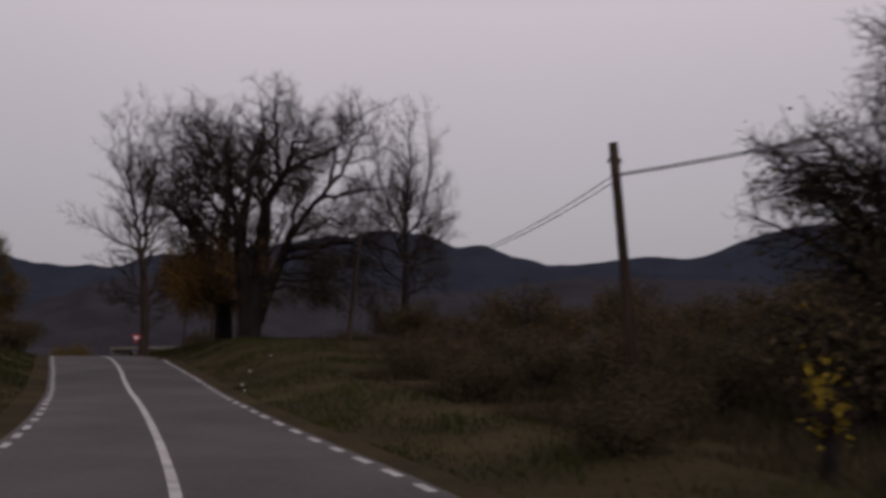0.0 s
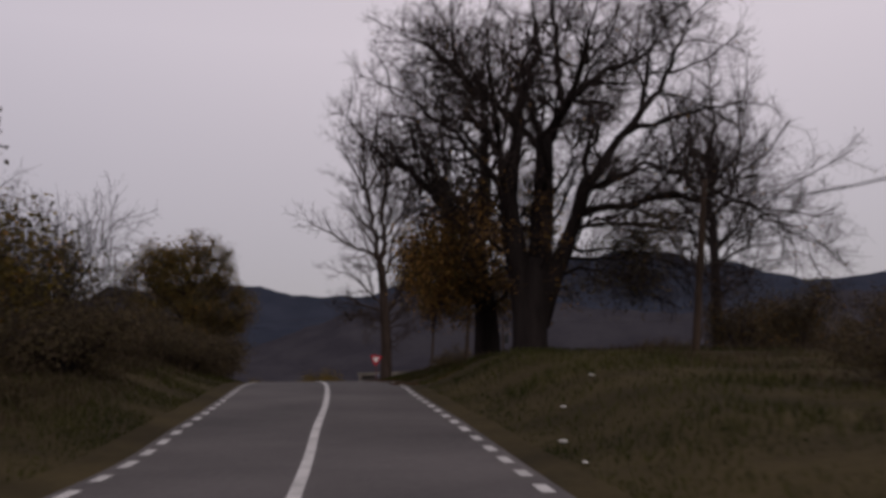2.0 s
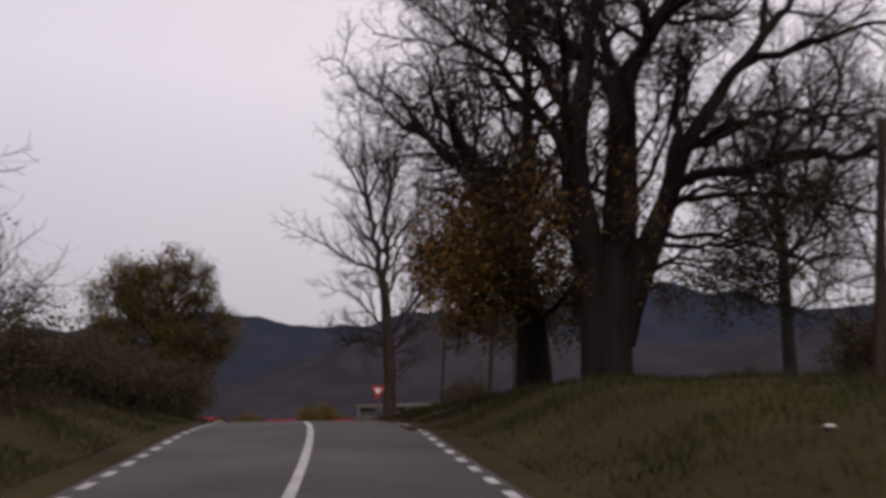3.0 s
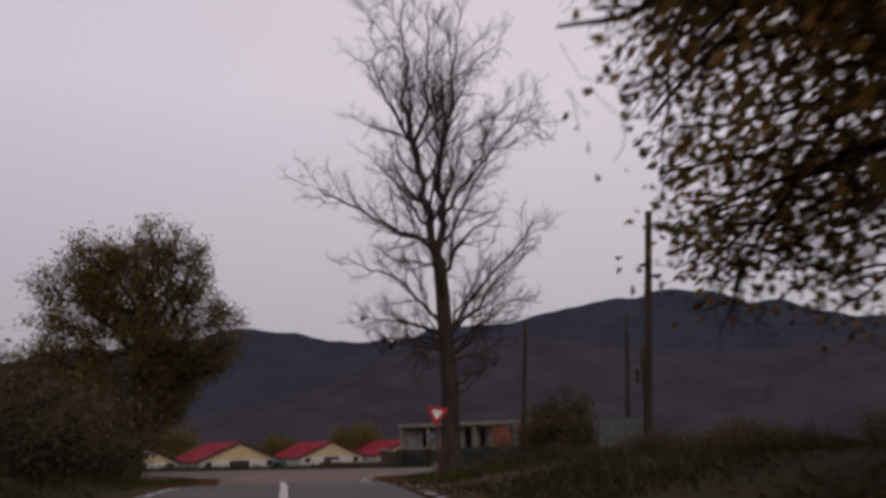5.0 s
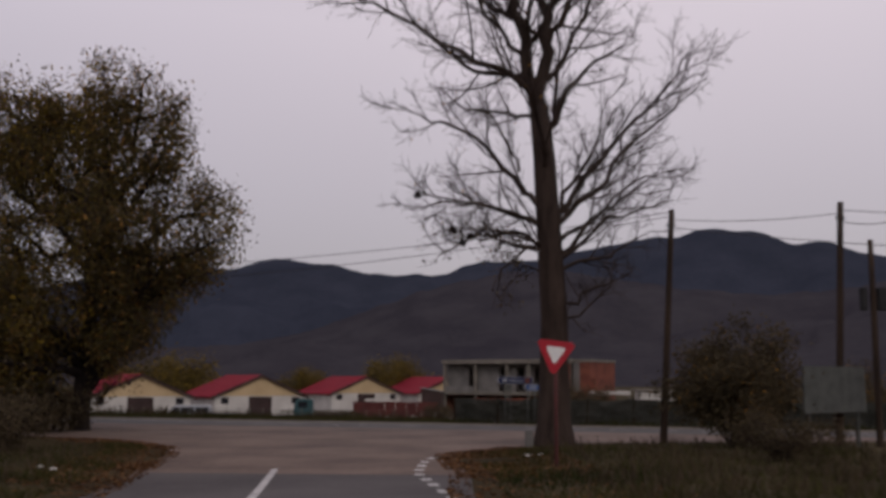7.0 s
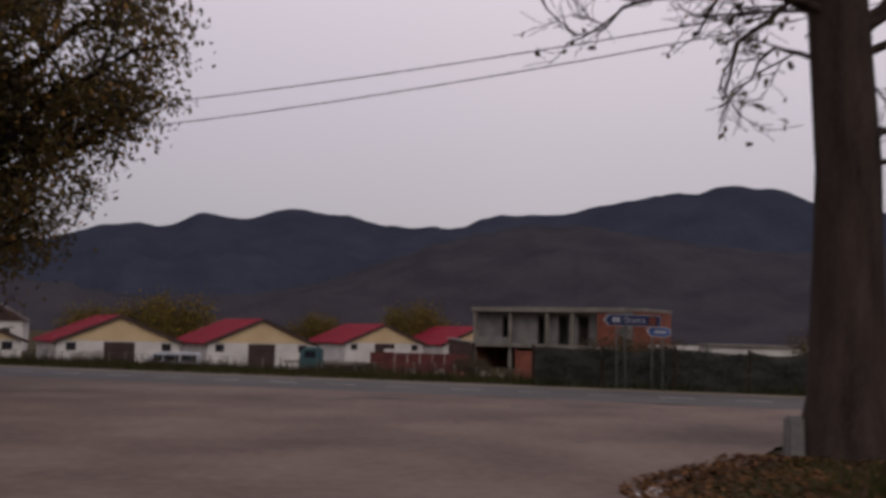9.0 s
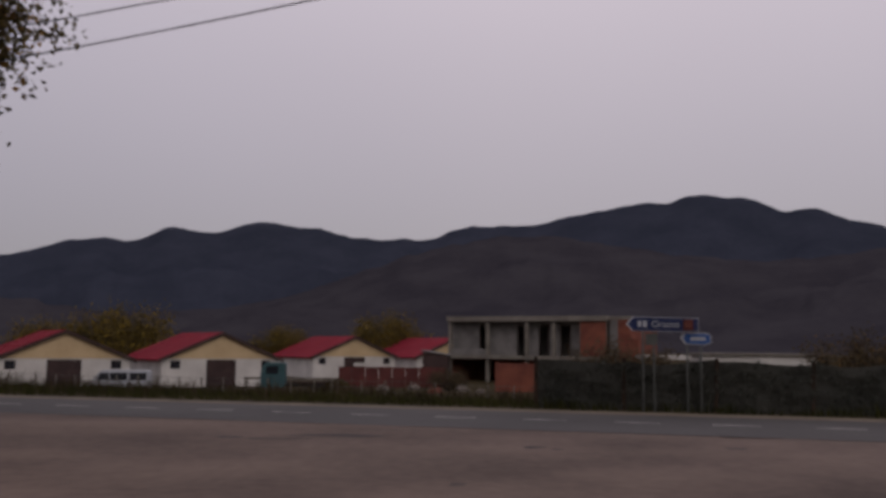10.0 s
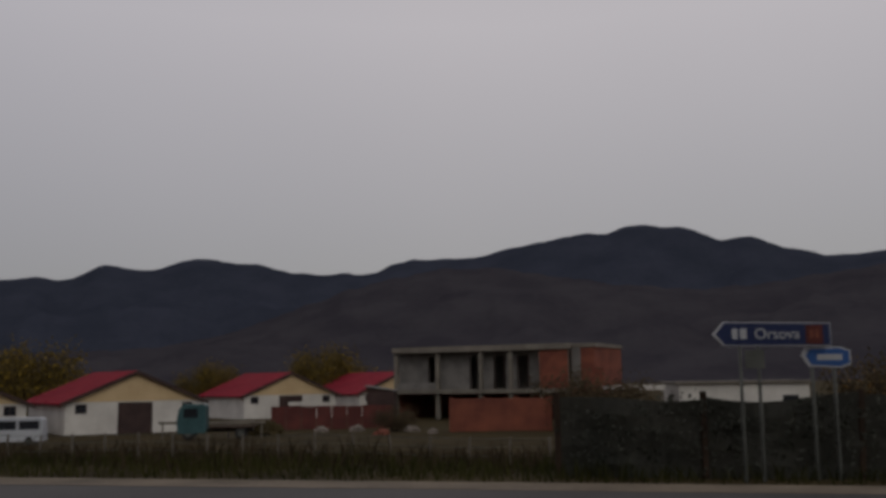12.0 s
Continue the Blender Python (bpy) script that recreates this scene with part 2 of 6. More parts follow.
def smooth_table(table):
    """A smooth curve through rows of (y, value)."""
    ys = np.array([r[0] for r in table], float)
    vs = np.array([r[1] for r in table], float)
    sl = np.gradient(vs, ys)

    def at(y):
        y = np.clip(np.asarray(y, float), ys[0], ys[-1])
        i = np.clip(np.searchsorted(ys, y) - 1, 0, len(ys) - 2)
        h = ys[i + 1] - ys[i]
        t = (y - ys[i]) / h
        return ((2 * t**3 - 3 * t**2 + 1) * vs[i] + (t**3 - 2 * t**2 + t) * h * sl[i]
                + (-2 * t**3 + 3 * t**2) * vs[i + 1] + (t**3 - t**2) * h * sl[i + 1])
    return at


def step(a, b, v):
    t = np.clip((np.asarray(v, float) - a) / (b - a), 0, 1)
    return t * t * (3 - 2 * t)


# ---- plan: the side road climbs to a junction with a highway ----
road_height = smooth_table([(-150, -2.00), (-60, -2.45), (-54, -2.49), (-48, -2.54), (-42, -2.41), (-36, -2.17), (-30, -1.86), (-24, -1.60), (-18, -1.38), (-12, -1.00), (-6, -0.63), (0, -0.26), (6, 0.12), (12, 0.38), (18, 0.54), (20.5, 0.56), (26, 0.62), (31, 0.58), (38, 0.40), (48, 0.08), (52, 0.03), (56, 0.01), (60, 0.00), (64, 0.00), (80, 0.00), (100, 0.00)])
centre_x = smooth_table([(-150, -20.19), (-90, -0.17), (-60, 2.33), (-54, 2.44), (-48, 2.43), (-42, 2.34), (-36, 2.08), (-30, 1.70), (-24, 1.27), (-18, 0.82), (-12, 0.35), (-6, -0.06), (0, -0.55), (6, -1.13), (12, -1.84), (18, -2.75), (27, -4.24), (46, -7.60), (52, -8.55), (80, -12.00)])
right_x = smooth_table([(-150, -16.92), (-90, 2.76), (-60, 5.76), (-54, 6.06), (-48, 6.17), (-42, 6.05), (-36, 5.46), (-30, 4.82), (-24, 4.36), (-18, 4.07), (-12, 3.60), (-6, 3.07), (0, 2.54), (6, 2.01), (12, 1.28), (18, 0.33), (27, -1.10), (40, -2.75), (46, -3.30), (50, -3.45), (54, -3.85), (57, -4.20), (58.4, -4.15), (59.6, -3.55), (61, -2.60), (62.5, -1.90), (64, -0.80), (66, 7.00), (68, 16.00), (70, 30.00), (72, 45.00), (80, 60.00), (95, 70.00)])
dash_x = smooth_table([(30, -1.40), (40.4, -2.92), (43, -3.38), (46.9, -4.03), (49.2, -4.42), (50.5, -4.68), (52, -4.82), (53.5, -4.87), (55.8, -4.84), (57.8, -4.42), (58.8, -3.90)])
left_x = smooth_table([(-150, -23.78), (-90, -3.77), (-60, -1.27), (-54, -1.12), (-48, -1.06), (-42, -1.02), (-36, -1.05), (-30, -1.19), (-24, -1.61), (-18, -2.11), (-12, -2.73), (-6, -3.34), (0, -4.02), (6, -4.69), (12, -5.32), (18, -6.00), (27, -7.30), (40, -9.70), (48, -11.20), (53, -12.30), (57.5, -13.20), (60.5, -14.20), (63, -16.00), (65.5, -19.00), (68, -25.00), (71, -36.00), (75, -52.00), (80, -70.00), (95, -90.00)])
right_bank = smooth_table([(-150, 0.2), (-60, 0.2), (-34, 0.3), (-18, 0.75), (-5, 1.15), (3, 1.28), (9, 1.08), (14, 0.82), (20, 0.66), (28, 0.58), (36, 0.52), (45, 0.32), (54, 0.1), (60, 0.02), (90, 0)])
left_bank = smooth_table([(-150, 0.3), (-60, 0.3), (-34, 0.5), (-18, 0.85), (-5, 1.05), (10, 1.0), (25, 0.8), (38, 0.55), (48, 0.25), (58, 0.05), (90, 0)])


def far_edge(x):
    return 79.6 - 0.265 * np.asarray(x, float)


def ground_height(x, y, road_cut=True):
    x, y = np.asarray(x, float), np.asarray(y, float)
    clear = step(0, 10, -7.2 - (y - far_edge(x)))
    z = road_height(y) * clear
    dr, dl = x - right_x(y), left_x(y) - x
    z = z + (right_bank(y) * step(0.4, 4.2, dr) + left_bank(y) * step(0.4, 4.5, dl)) * clear
    far = y - far_edge(x)
    z = np.where(far > 0, 0, z) - 2.6 * step(1.6, 30, far)
    ripple = 0.05 * np.sin(0.9 * x + 0.4 * y) * np.sin(0.7 * y - 0.3 * x) + 0.12 * np.sin(0.11 * x + 1) * np.sin(0.13 * y)
    beside = np.maximum(far, -7.2 - far)
    off = np.where(far > -7.2, beside, np.minimum(np.maximum(dr, dl), beside))
    z = z + ripple * step(0.8, 6, off)
    if road_cut:
        z = z - 0.25 * step(0.1, -0.5, off)
    return z


def gz(x, y):
    return float(ground_height(x, y))


def axis_steps(fine0, fine1, d, reach, rate):
    mid = list(np.arange(fine0, fine1 + d / 2, d))
    up, v, s = [], fine1, d
    while v < reach:
        s *= rate
        v += s
        up.append(v)
    lo, v, s = [], fine0, d
    while v > -reach:
        s *= rate
        v -= s
        lo.append(v)
    return np.array(lo[::-1] + mid + up)


def grid_mesh(name, X, Y, Z, mat):
    ny, nx = X.shape
    verts = np.stack([X.ravel(), Y.ravel(), Z.ravel()], 1)
    faces = [(j * nx + i, j * nx + i + 1, (j + 1) * nx + i + 1, (j + 1) * nx + i) for j in range(ny - 1) for i in range(nx - 1)]
    return raw_mesh(name, verts.tolist(), faces, mat, True)


gx, gyy = axis_steps(-28, 34, 0.6, 4200, 1.17), axis_steps(-66, 92, 0.7, 4200, 1.17)
GX, GY = np.meshgrid(gx, gyy)
ground = tagged(new("ground", grid_mesh("ground", GX, GY, ground_height(GX, GY), SOIL)), "brown autumn earth with thin grass", "ground", kind="structure")


def ribbon(name, y0, y1, d, lo, hi, across, mat, lift):
    ys = np.arange(y0, y1 + d / 2, d)
    u = np.linspace(0, 1, across)
    X = lo(ys)[:, None] * (1 - u) + hi(ys)[:, None] * u
    Y = np.repeat(ys[:, None], across, 1)
    Y = np.minimum(Y, far_edge(X) - 6.1)
    Z = road_height(Y) + lift
    return grid_mesh(name, X, Y, Z, mat)


tagged(new("road", ribbon("road", -140, 51.0, 0.8, left_x, right_x, 9, ASPHALT, 0.0)), "worn grey asphalt side road climbing to a junction", "road", kind="structure")
tagged(new("road_apron", ribbon("road_apron", 50.8, 94.0, 0.5, left_x, right_x, 40, APRON, 0.004)), "wide brownish gravelly asphalt mouth of the junction", "road", kind="structure")


def highway_strip(name, lo, hi, mat, lift, x0=-320, x1=320):
    xs = np.concatenate([np.arange(x0, -60, 8), np.arange(-60, 60, 1.0), np.arange(60, x1 + 1, 8)])
    u = np.linspace(lo, hi, 6)
    X = np.repeat(xs[:, None], 6, 1)
    Y = far_edge(X) + u[None, :]
    return grid_mesh(name, X, Y, np.full_like(X, lift), mat)


tagged(new("highway", highway_strip("highway", -6.4, 0.0, HIGHWAY, 0.012)), "grey asphalt highway crossing the end of the side road", "road", kind="structure")


def paint_strip(name, rows, label, group, lift, mat=PAINT):
    """One painted mark: a thin strip along (x, y) centre points."""
    bm = bmesh.new()
    prev = None
    n = len(rows)
    for i, (x, y, w) in enumerate(rows):
        x0, y0 = rows[max(i - 1, 0)][:2]
        x1, y1 = rows[min(i + 1, n - 1)][:2]
        d = Vector((x1 - x0, y1 - y0)).normalized()
        nx_, ny_ = -d.y * w / 2, d.x * w / 2
        z = float(road_height(y)) + lift
        pair = (bm.verts.new((x - nx_, y - ny_, z)), bm.verts.new((x + nx_, y + ny_, z)))
        if prev:
            bm.faces.new((prev[0], pair[0], pair[1], prev[1]))
        prev = pair
    ob = new(name, finish(bm, name, mat))
    return tagged(ob, label, "road marking", group, "structure")


paint_strip("centre_line", [(float(centre_x(y)), y, 0.17) for y in np.arange(-120, 52.4, 0.6)], "worn solid white centre line", "", 0.009)
rng_mark = random.Random(5)


def right_dashes(y):
    """The dashed line keeps to the road's edge, then swings out round the corner."""
    t = step(34, 41, y)
    return (right_x(y) - 0.22) * (1 - t) + dash_x(y) * t


for line, y1 in ((right_dashes, 58.4), (lambda y: left_x(y) + 0.22, 44)):
    y = -66.0
    while y < y1:
        ln = (0.86 if y < 47 else 0.62) + rng_mark.uniform(-0.08, 0.08)
        paint_strip("edge_dash", [(float(line(y + k * ln)), y + k * ln, 0.17 if y < 47 else 0.24) for k in (0, 0.5, 1)], "short white edge dash", "edge dashes", 0.011)
        y += 1.75 if y < 47 else 1.4
for k in range(-26, 27):
    x = -5.2 + k * 2.1
    paint_strip("highway_dash", [(x + a, float(far_edge(x + a)) - 3.3, 0.16) for a in (-0.5, 0, 0.5)], "faded white highway centre dash", "highway dashes", 0.018, FADED_PAINT)
tagged(new("highway_shoulder", highway_strip("highway_shoulder", -0.6, 0.6, SHOULDER, 0.018, -160, 160)), "brown dusty gravel shoulder along the highway", "shoulder", kind="structure")


def tar_stain(x, y, wide, long, seed):
    """A thin uneven dark patch lying on the asphalt."""
    rng = random.Random(seed)
    bm = bmesh.new()
    mid = bm.verts.new((x, y, float(road_height(y)) + 0.009))
    rim = []
    for k in range(28):
        a = 2 * math.pi * k / 28
        r = 0.75 + 0.45 * noise.noise(Vector((2 * math.cos(a), 2 * math.sin(a), seed * 1.7))) + rng.uniform(-0.08, 0.08)
        px_, py_ = x + wide / 2 * r * math.cos(a), y + long / 2 * r * math.sin(a)
        rim.append(bm.verts.new((px_, py_, float(road_height(py_)) + 0.009)))
    for k in range(28):
        bm.faces.new((mid, rim[k], rim[(k + 1) % 28]))
    return tagged(new("tar_stain", finish(bm, "tar_stain", STAIN)), "dark uneven tar stain on the asphalt", "road stain", "stains on the road", "structure")


for k, (x, y, w, h) in enumerate(((-11.3, 72.4, 0.8, 0.5), (-9.5, 73.0, 2.6, 0.8), (-10.4, 72.2, 1.6, 0.4), (-2.3, 71.4, 0.5, 0.4), (-5.8, 71.2, 0.5, 0.5), (-5.4, 70.9, 0.3, 0.3), (-4.8, 63.2, 0.4, 0.2), (-7.0, 66.4, 0.3, 0.25), (-6.4, 76.4, 0.7, 0.4))):
    tar_stain(x, y, w, h, k + 1)

# ---- mountains ----
PEAKS = [(12.3, 2.2, 9), (14.6, 1.0, 6), (17.9, 1.0, 9), (-21.9, 2.9, 35), (-29.4, 1.3, 29), (-17.8, 6.0, 21), (-17.5, 1.7, 41), (-12.2, 4.3, 69), (0.6, 13.0, 79), (16.5, 14.0, 77), (12.8, 7.9, 71),
         (27.8, 3.6, 58), (33.4, 3.1, 63), (40.0, 3.0, 60), (36.6, 5.1, 62), (36.9, 2.5, 62), (-40, 8, 60), (52, 8, 90), (75, 15, 60), (-65, 14, 80), (110, 20, 50), (-110, 25, 60),
         (-0.8, 1.2, 10), (16.7, 0.8, -14), (-12.5, 0.9, 6), (-9.2, 0.8, 6), (-3.0, 0.9, -9), (3.3, 1.2, -8), (-19.3, 0.8, -6), (-21.1, 0.8, 6), (18.5, 0.6, 5), (10.4, 0.8, -7)]


def ridge_far(az):
    h = 194.0
    for c, w, a in PEAKS:
        h = h + a * np.exp(-(((az - c + 180) % 360 - 180) / w) ** 2)
    return h


def ridge_near(az):
    g_ = lambda c, w, a: a * np.exp(-(((az - c + 180) % 360 - 180) / w) ** 2)
    return 24 + g_(2, 13, 152) + g_(25, 12, 120) + g_(42, 12, 80) + g_(-34, 12, 60) + g_(-60, 20, 80) + g_(80, 25, 90)


def mountain(name, crest, r_mid, r_in, r_out, mat, rough, label):
    az = np.concatenate([np.arange(-180, -50, 2.0), np.arange(-50, 60, 0.22), np.arange(60, 180.1, 2.0)])
    u = np.linspace(0, 1, 34)
    A, U = np.meshgrid(az, u)
    R = r_in + (r_out - r_in) * U
    um = (r_mid - r_in) / (r_out - r_in)
    shape = np.where(U < um, (U / um) ** 1.25, 1 - 0.5 * (np.maximum(U - um, 0) / (1 - um)) ** 1.5)
    ar = np.radians(A)
    X, Y = R * np.sin(ar), 60 + R * np.cos(ar)
    wav = np.zeros_like(X)
    for j in range(X.shape[0]):
        for i in range(X.shape[1]):
            p = Vector((X[j, i] / 170, Y[j, i] / 170, 3.7))
            wav[j, i] = noise.fractal(p, 0.9, 2.1, 6)
    jag = np.array([noise.fractal(Vector((a * 0.9, 0.3, 1.7)), 1.0, 2.0, 5) for a in az])[None, :] * 3.5
    crestness = np.exp(-((U - um) / 0.16) ** 2)
    Z = -3 + (crest(A) + 3) * shape + wav * rough * (1 - 0.86 * crestness) * np.minimum(1, shape * 3) + jag * crestness
    return tagged(new(name, grid_mesh(name, X, Y, Z, mat)), label, "mountain", kind="structure")


# the far ridge's blue is painted haze, the woods themselves are dark
mountain("backdrop_mountain_far", ridge_far, 2500, 1700, 3300, HAZED_FOREST_FAR, 42, "distant wooded mountain ridge, blue air haze in its colour")
mountain("backdrop_mountain_near", ridge_near, 1600, 900, 2100, HAZED_FOREST, 32, "nearer dark wooded mountain slope")

# ---- trees ----


def grow(rng, p, d, length, r, lvl, spec, out):
    n = max(3, int(length / spec["seg"][lvl]))
    pts, rad = [p.copy()], [r]
    tip = spec["tip"][lvl]
    for i in range(1, n + 1):
        d = (d + Vector((rng.gauss(0, 1), rng.gauss(0, 1), rng.gauss(0, 1))) * spec["gnarl"][lvl] + Vector((0, 0, spec["rise"][lvl]))).normalized()
        p = p + d * (length / n)
        pts.append(p.copy())
        rad.append(r + (tip - r) * (i / n) if lvl else r * (1 - 0.6 * i / n))
    out[lvl].append((pts, rad))
    branch_off(rng, pts, rad, length, lvl, spec, out)


def branch_off(rng, pts, rad, length, lvl, spec, out, first=None):
    if lvl + 1 >= len(spec["seg"]):
        return
    n = len(pts) - 1
    count = max(2, int(spec["kids"][lvl] * rng.uniform(0.8, 1.2) * min(1.35, 0.2 + length / spec["full"][lvl])))
    begin = spec["start"][lvl] if first is None else first
    turn = rng.uniform(0, 6.28)
    for k in range(count):
        t = begin + (1 - begin) * (k + rng.random()) / count
        f = min(t, 0.999) * n
        i = int(f)
        p = pts[i].lerp(pts[i + 1], f - i)
        d = (pts[i + 1] - pts[i]).normalized()
        turn += 2.4 + rng.uniform(-0.5, 0.5)
        side = d.orthogonal().normalized()
        side.rotate(Matrix.Rotation(turn, 3, d))
        ang = radians(spec["angle"][lvl] * rng.uniform(0.7, 1.3))
        nd = (d * math.cos(ang) + side * math.sin(ang)).normalized()
        ln = length * spec["ratio"][lvl] * rng.uniform(0.65, 1.15) * (1.15 - 0.55 * t)
        ln = min(max(ln, spec["least"]), spec.get("most", 99))
        rr = max(spec["tip"][lvl + 1] * 1.2, (rad[i] + (rad[i + 1] - rad[i]) * (f - i)) * spec["thin"])
        grow(rng, p, nd, ln, rr, lvl + 1, spec, out)


def leaf_mesh(name, spots, rng, size, spread, mat):
    """Many small folded leaves round given spots."""
    verts, faces = [], []
    for p in spots:
        c = p + Vector((rng.gauss(0, spread), rng.gauss(0, spread), rng.gauss(0, spread) - spread * 0.3))
        a = Vector((rng.gauss(0, 1), rng.gauss(0, 1), rng.gauss(0, 1) - 0.5)).normalized()
        b = a.orthogonal().normalized()
        b.rotate(Matrix.Rotation(rng.uniform(0, 6.28), 3, a))
        s = size * rng.uniform(0.6, 1.4)
        k = len(verts)
        fold = a.cross(b) * s * 0.18
        verts += [c - a * s * 0.6, c + b * s * 0.36 + fold, c + a * s * 0.6, c - b * s * 0.36 + fold]
        faces += [(k, k + 1, k + 2), (k, k + 2, k + 3)]
    return raw_mesh(name, verts, faces, mat)


def plant(name, label, category, place, spec, seed, limbs=(), trunk=None, bark=BARK, leaves=(), group="", trim=None):
    """A tree: trunk and given main limbs, all further branching grown from them."""
    rng = random.Random(seed)
    root = thing(name, label, category, place, group=group)
    out = [[] for _ in spec["seg"]]
    for row in trunk:
        pts = [Vector(q[:3]) for q in row]
        rad = [q[3] for q in row]
        out[0].append((pts, rad))
    for row in limbs:
        pts, rad = [], []
        for j in range(len(row) - 1):
            a, b = row[j], row[j + 1]
            for s in range(3):
                t = s / 3
                wob = 0.06 * math.dist(a[:3], b[:3])
                pts.append(Vector([a[k] + (b[k] - a[k]) * t + (rng.gauss(0, wob) if s else 0) for k in range(3)]))
                rad.append(a[3] + (b[3] - a[3]) * t)
        pts.append(Vector(row[-1][:3]))
        rad.append(row[-1][3])
        out[1].append((pts, rad))
        ln = sum((pts[i + 1] - pts[i]).length for i in range(len(pts) - 1))
        branch_off(rng, pts, rad, ln, 1, spec, out, first=spec.get("first", 0.22))
    for _ in range(spec["extra"]):
        pts, rad = out[0][0]
        branch_off(rng, pts, rad, spec["extra_length"], 0, spec, out)
    if trim:
        out[1] = out[1][:len(limbs)] + [b for b in out[1][len(limbs):] if trim(b[0][-1])]
        out[2:] = [[b for b in lv if trim(b[0][-1])] for lv in out[2:]]
    for row in out[0]:
        mesh_part("trunk", tubes("trunk", [row], 14, bark), root, "furrowed dark trunk")
    for row in out[1]:
        mesh_part("limb", tubes("limb", [row], 7, bark), root)
    mesh_part("branchwork", tubes("branchwork", out[2], 5, bark), root, "", "stuff")
    fine = [b for lv in out[3:] for b in lv]
    if fine:
        mesh_part("twig_haze", tubes("twig_haze", fine, 3, TWIG), root, "fine bare twigs", "stuff")
    for mat, count, size, spread, keep, lab in leaves:
        ends = [b[0][j] for lv in out[2:] for b in lv for j in range(1, len(b[0])) if keep(b[0][j])]
        if ends:
            spots = [ends[rng.randrange(len(ends))] for _ in range(count)]
            mesh_part("foliage", leaf_mesh("foliage", spots, rng, size, spread, mat), root, lab, "stuff")
    return root


OAK = dict(full=(9, 8.5, 4.0, 2.0, 1), seg=(1.0, 0.8, 0.6, 0.42, 0.3), tip=(0.3, 0.05, 0.02, 0.009, 0.005), gnarl=(0.05, 0.14, 0.2, 0.25, 0.25), rise=(0, 0.03, 0.04, 0.03, 0.02),
           kids=(5, 15, 13, 12, 0), start=(0.45, 0.2, 0.12, 0.1, 0), angle=(60, 50, 50, 46, 40), ratio=(0.6, 0.46, 0.46, 0.5, 0), thin=0.5, least=0.5, extra=1, extra_length=9)
POPLAR = dict(full=(9, 11, 4.2, 1.9, 1), seg=(1.2, 0.9, 0.6, 0.42, 0.32), tip=(0.2, 0.03, 0.016, 0.0095, 0.0065), gnarl=(0.03, 0.08, 0.12, 0.17, 0.2), rise=(0.02, 0.10, 0.10, 0.07, 0.05),
              kids=(7, 15, 10, 8, 0), start=(0.35, 0.15, 0.12, 0.1, 0), angle=(45, 40, 38, 36, 36), ratio=(0.5, 0.34, 0.42, 0.45, 0), thin=0.5, least=0.55, extra=1, extra_length=10)
BROAD = dict(full=(9, 8, 3.6, 2.0), seg=(1.0, 0.8, 0.6, 0.45), tip=(0.15, 0.035, 0.014, 0.006), gnarl=(0.06, 0.14, 0.2, 0.25), rise=(0.02, 0.04, 0.03, 0.0),
             kids=(14, 10, 8, 0), start=(0.2, 0.15, 0.1, 0), angle=(58, 50, 46, 40), ratio=(0.55, 0.42, 0.45, 0), thin=0.5, least=0.5, extra=1, extra_length=13)

GZ = gz
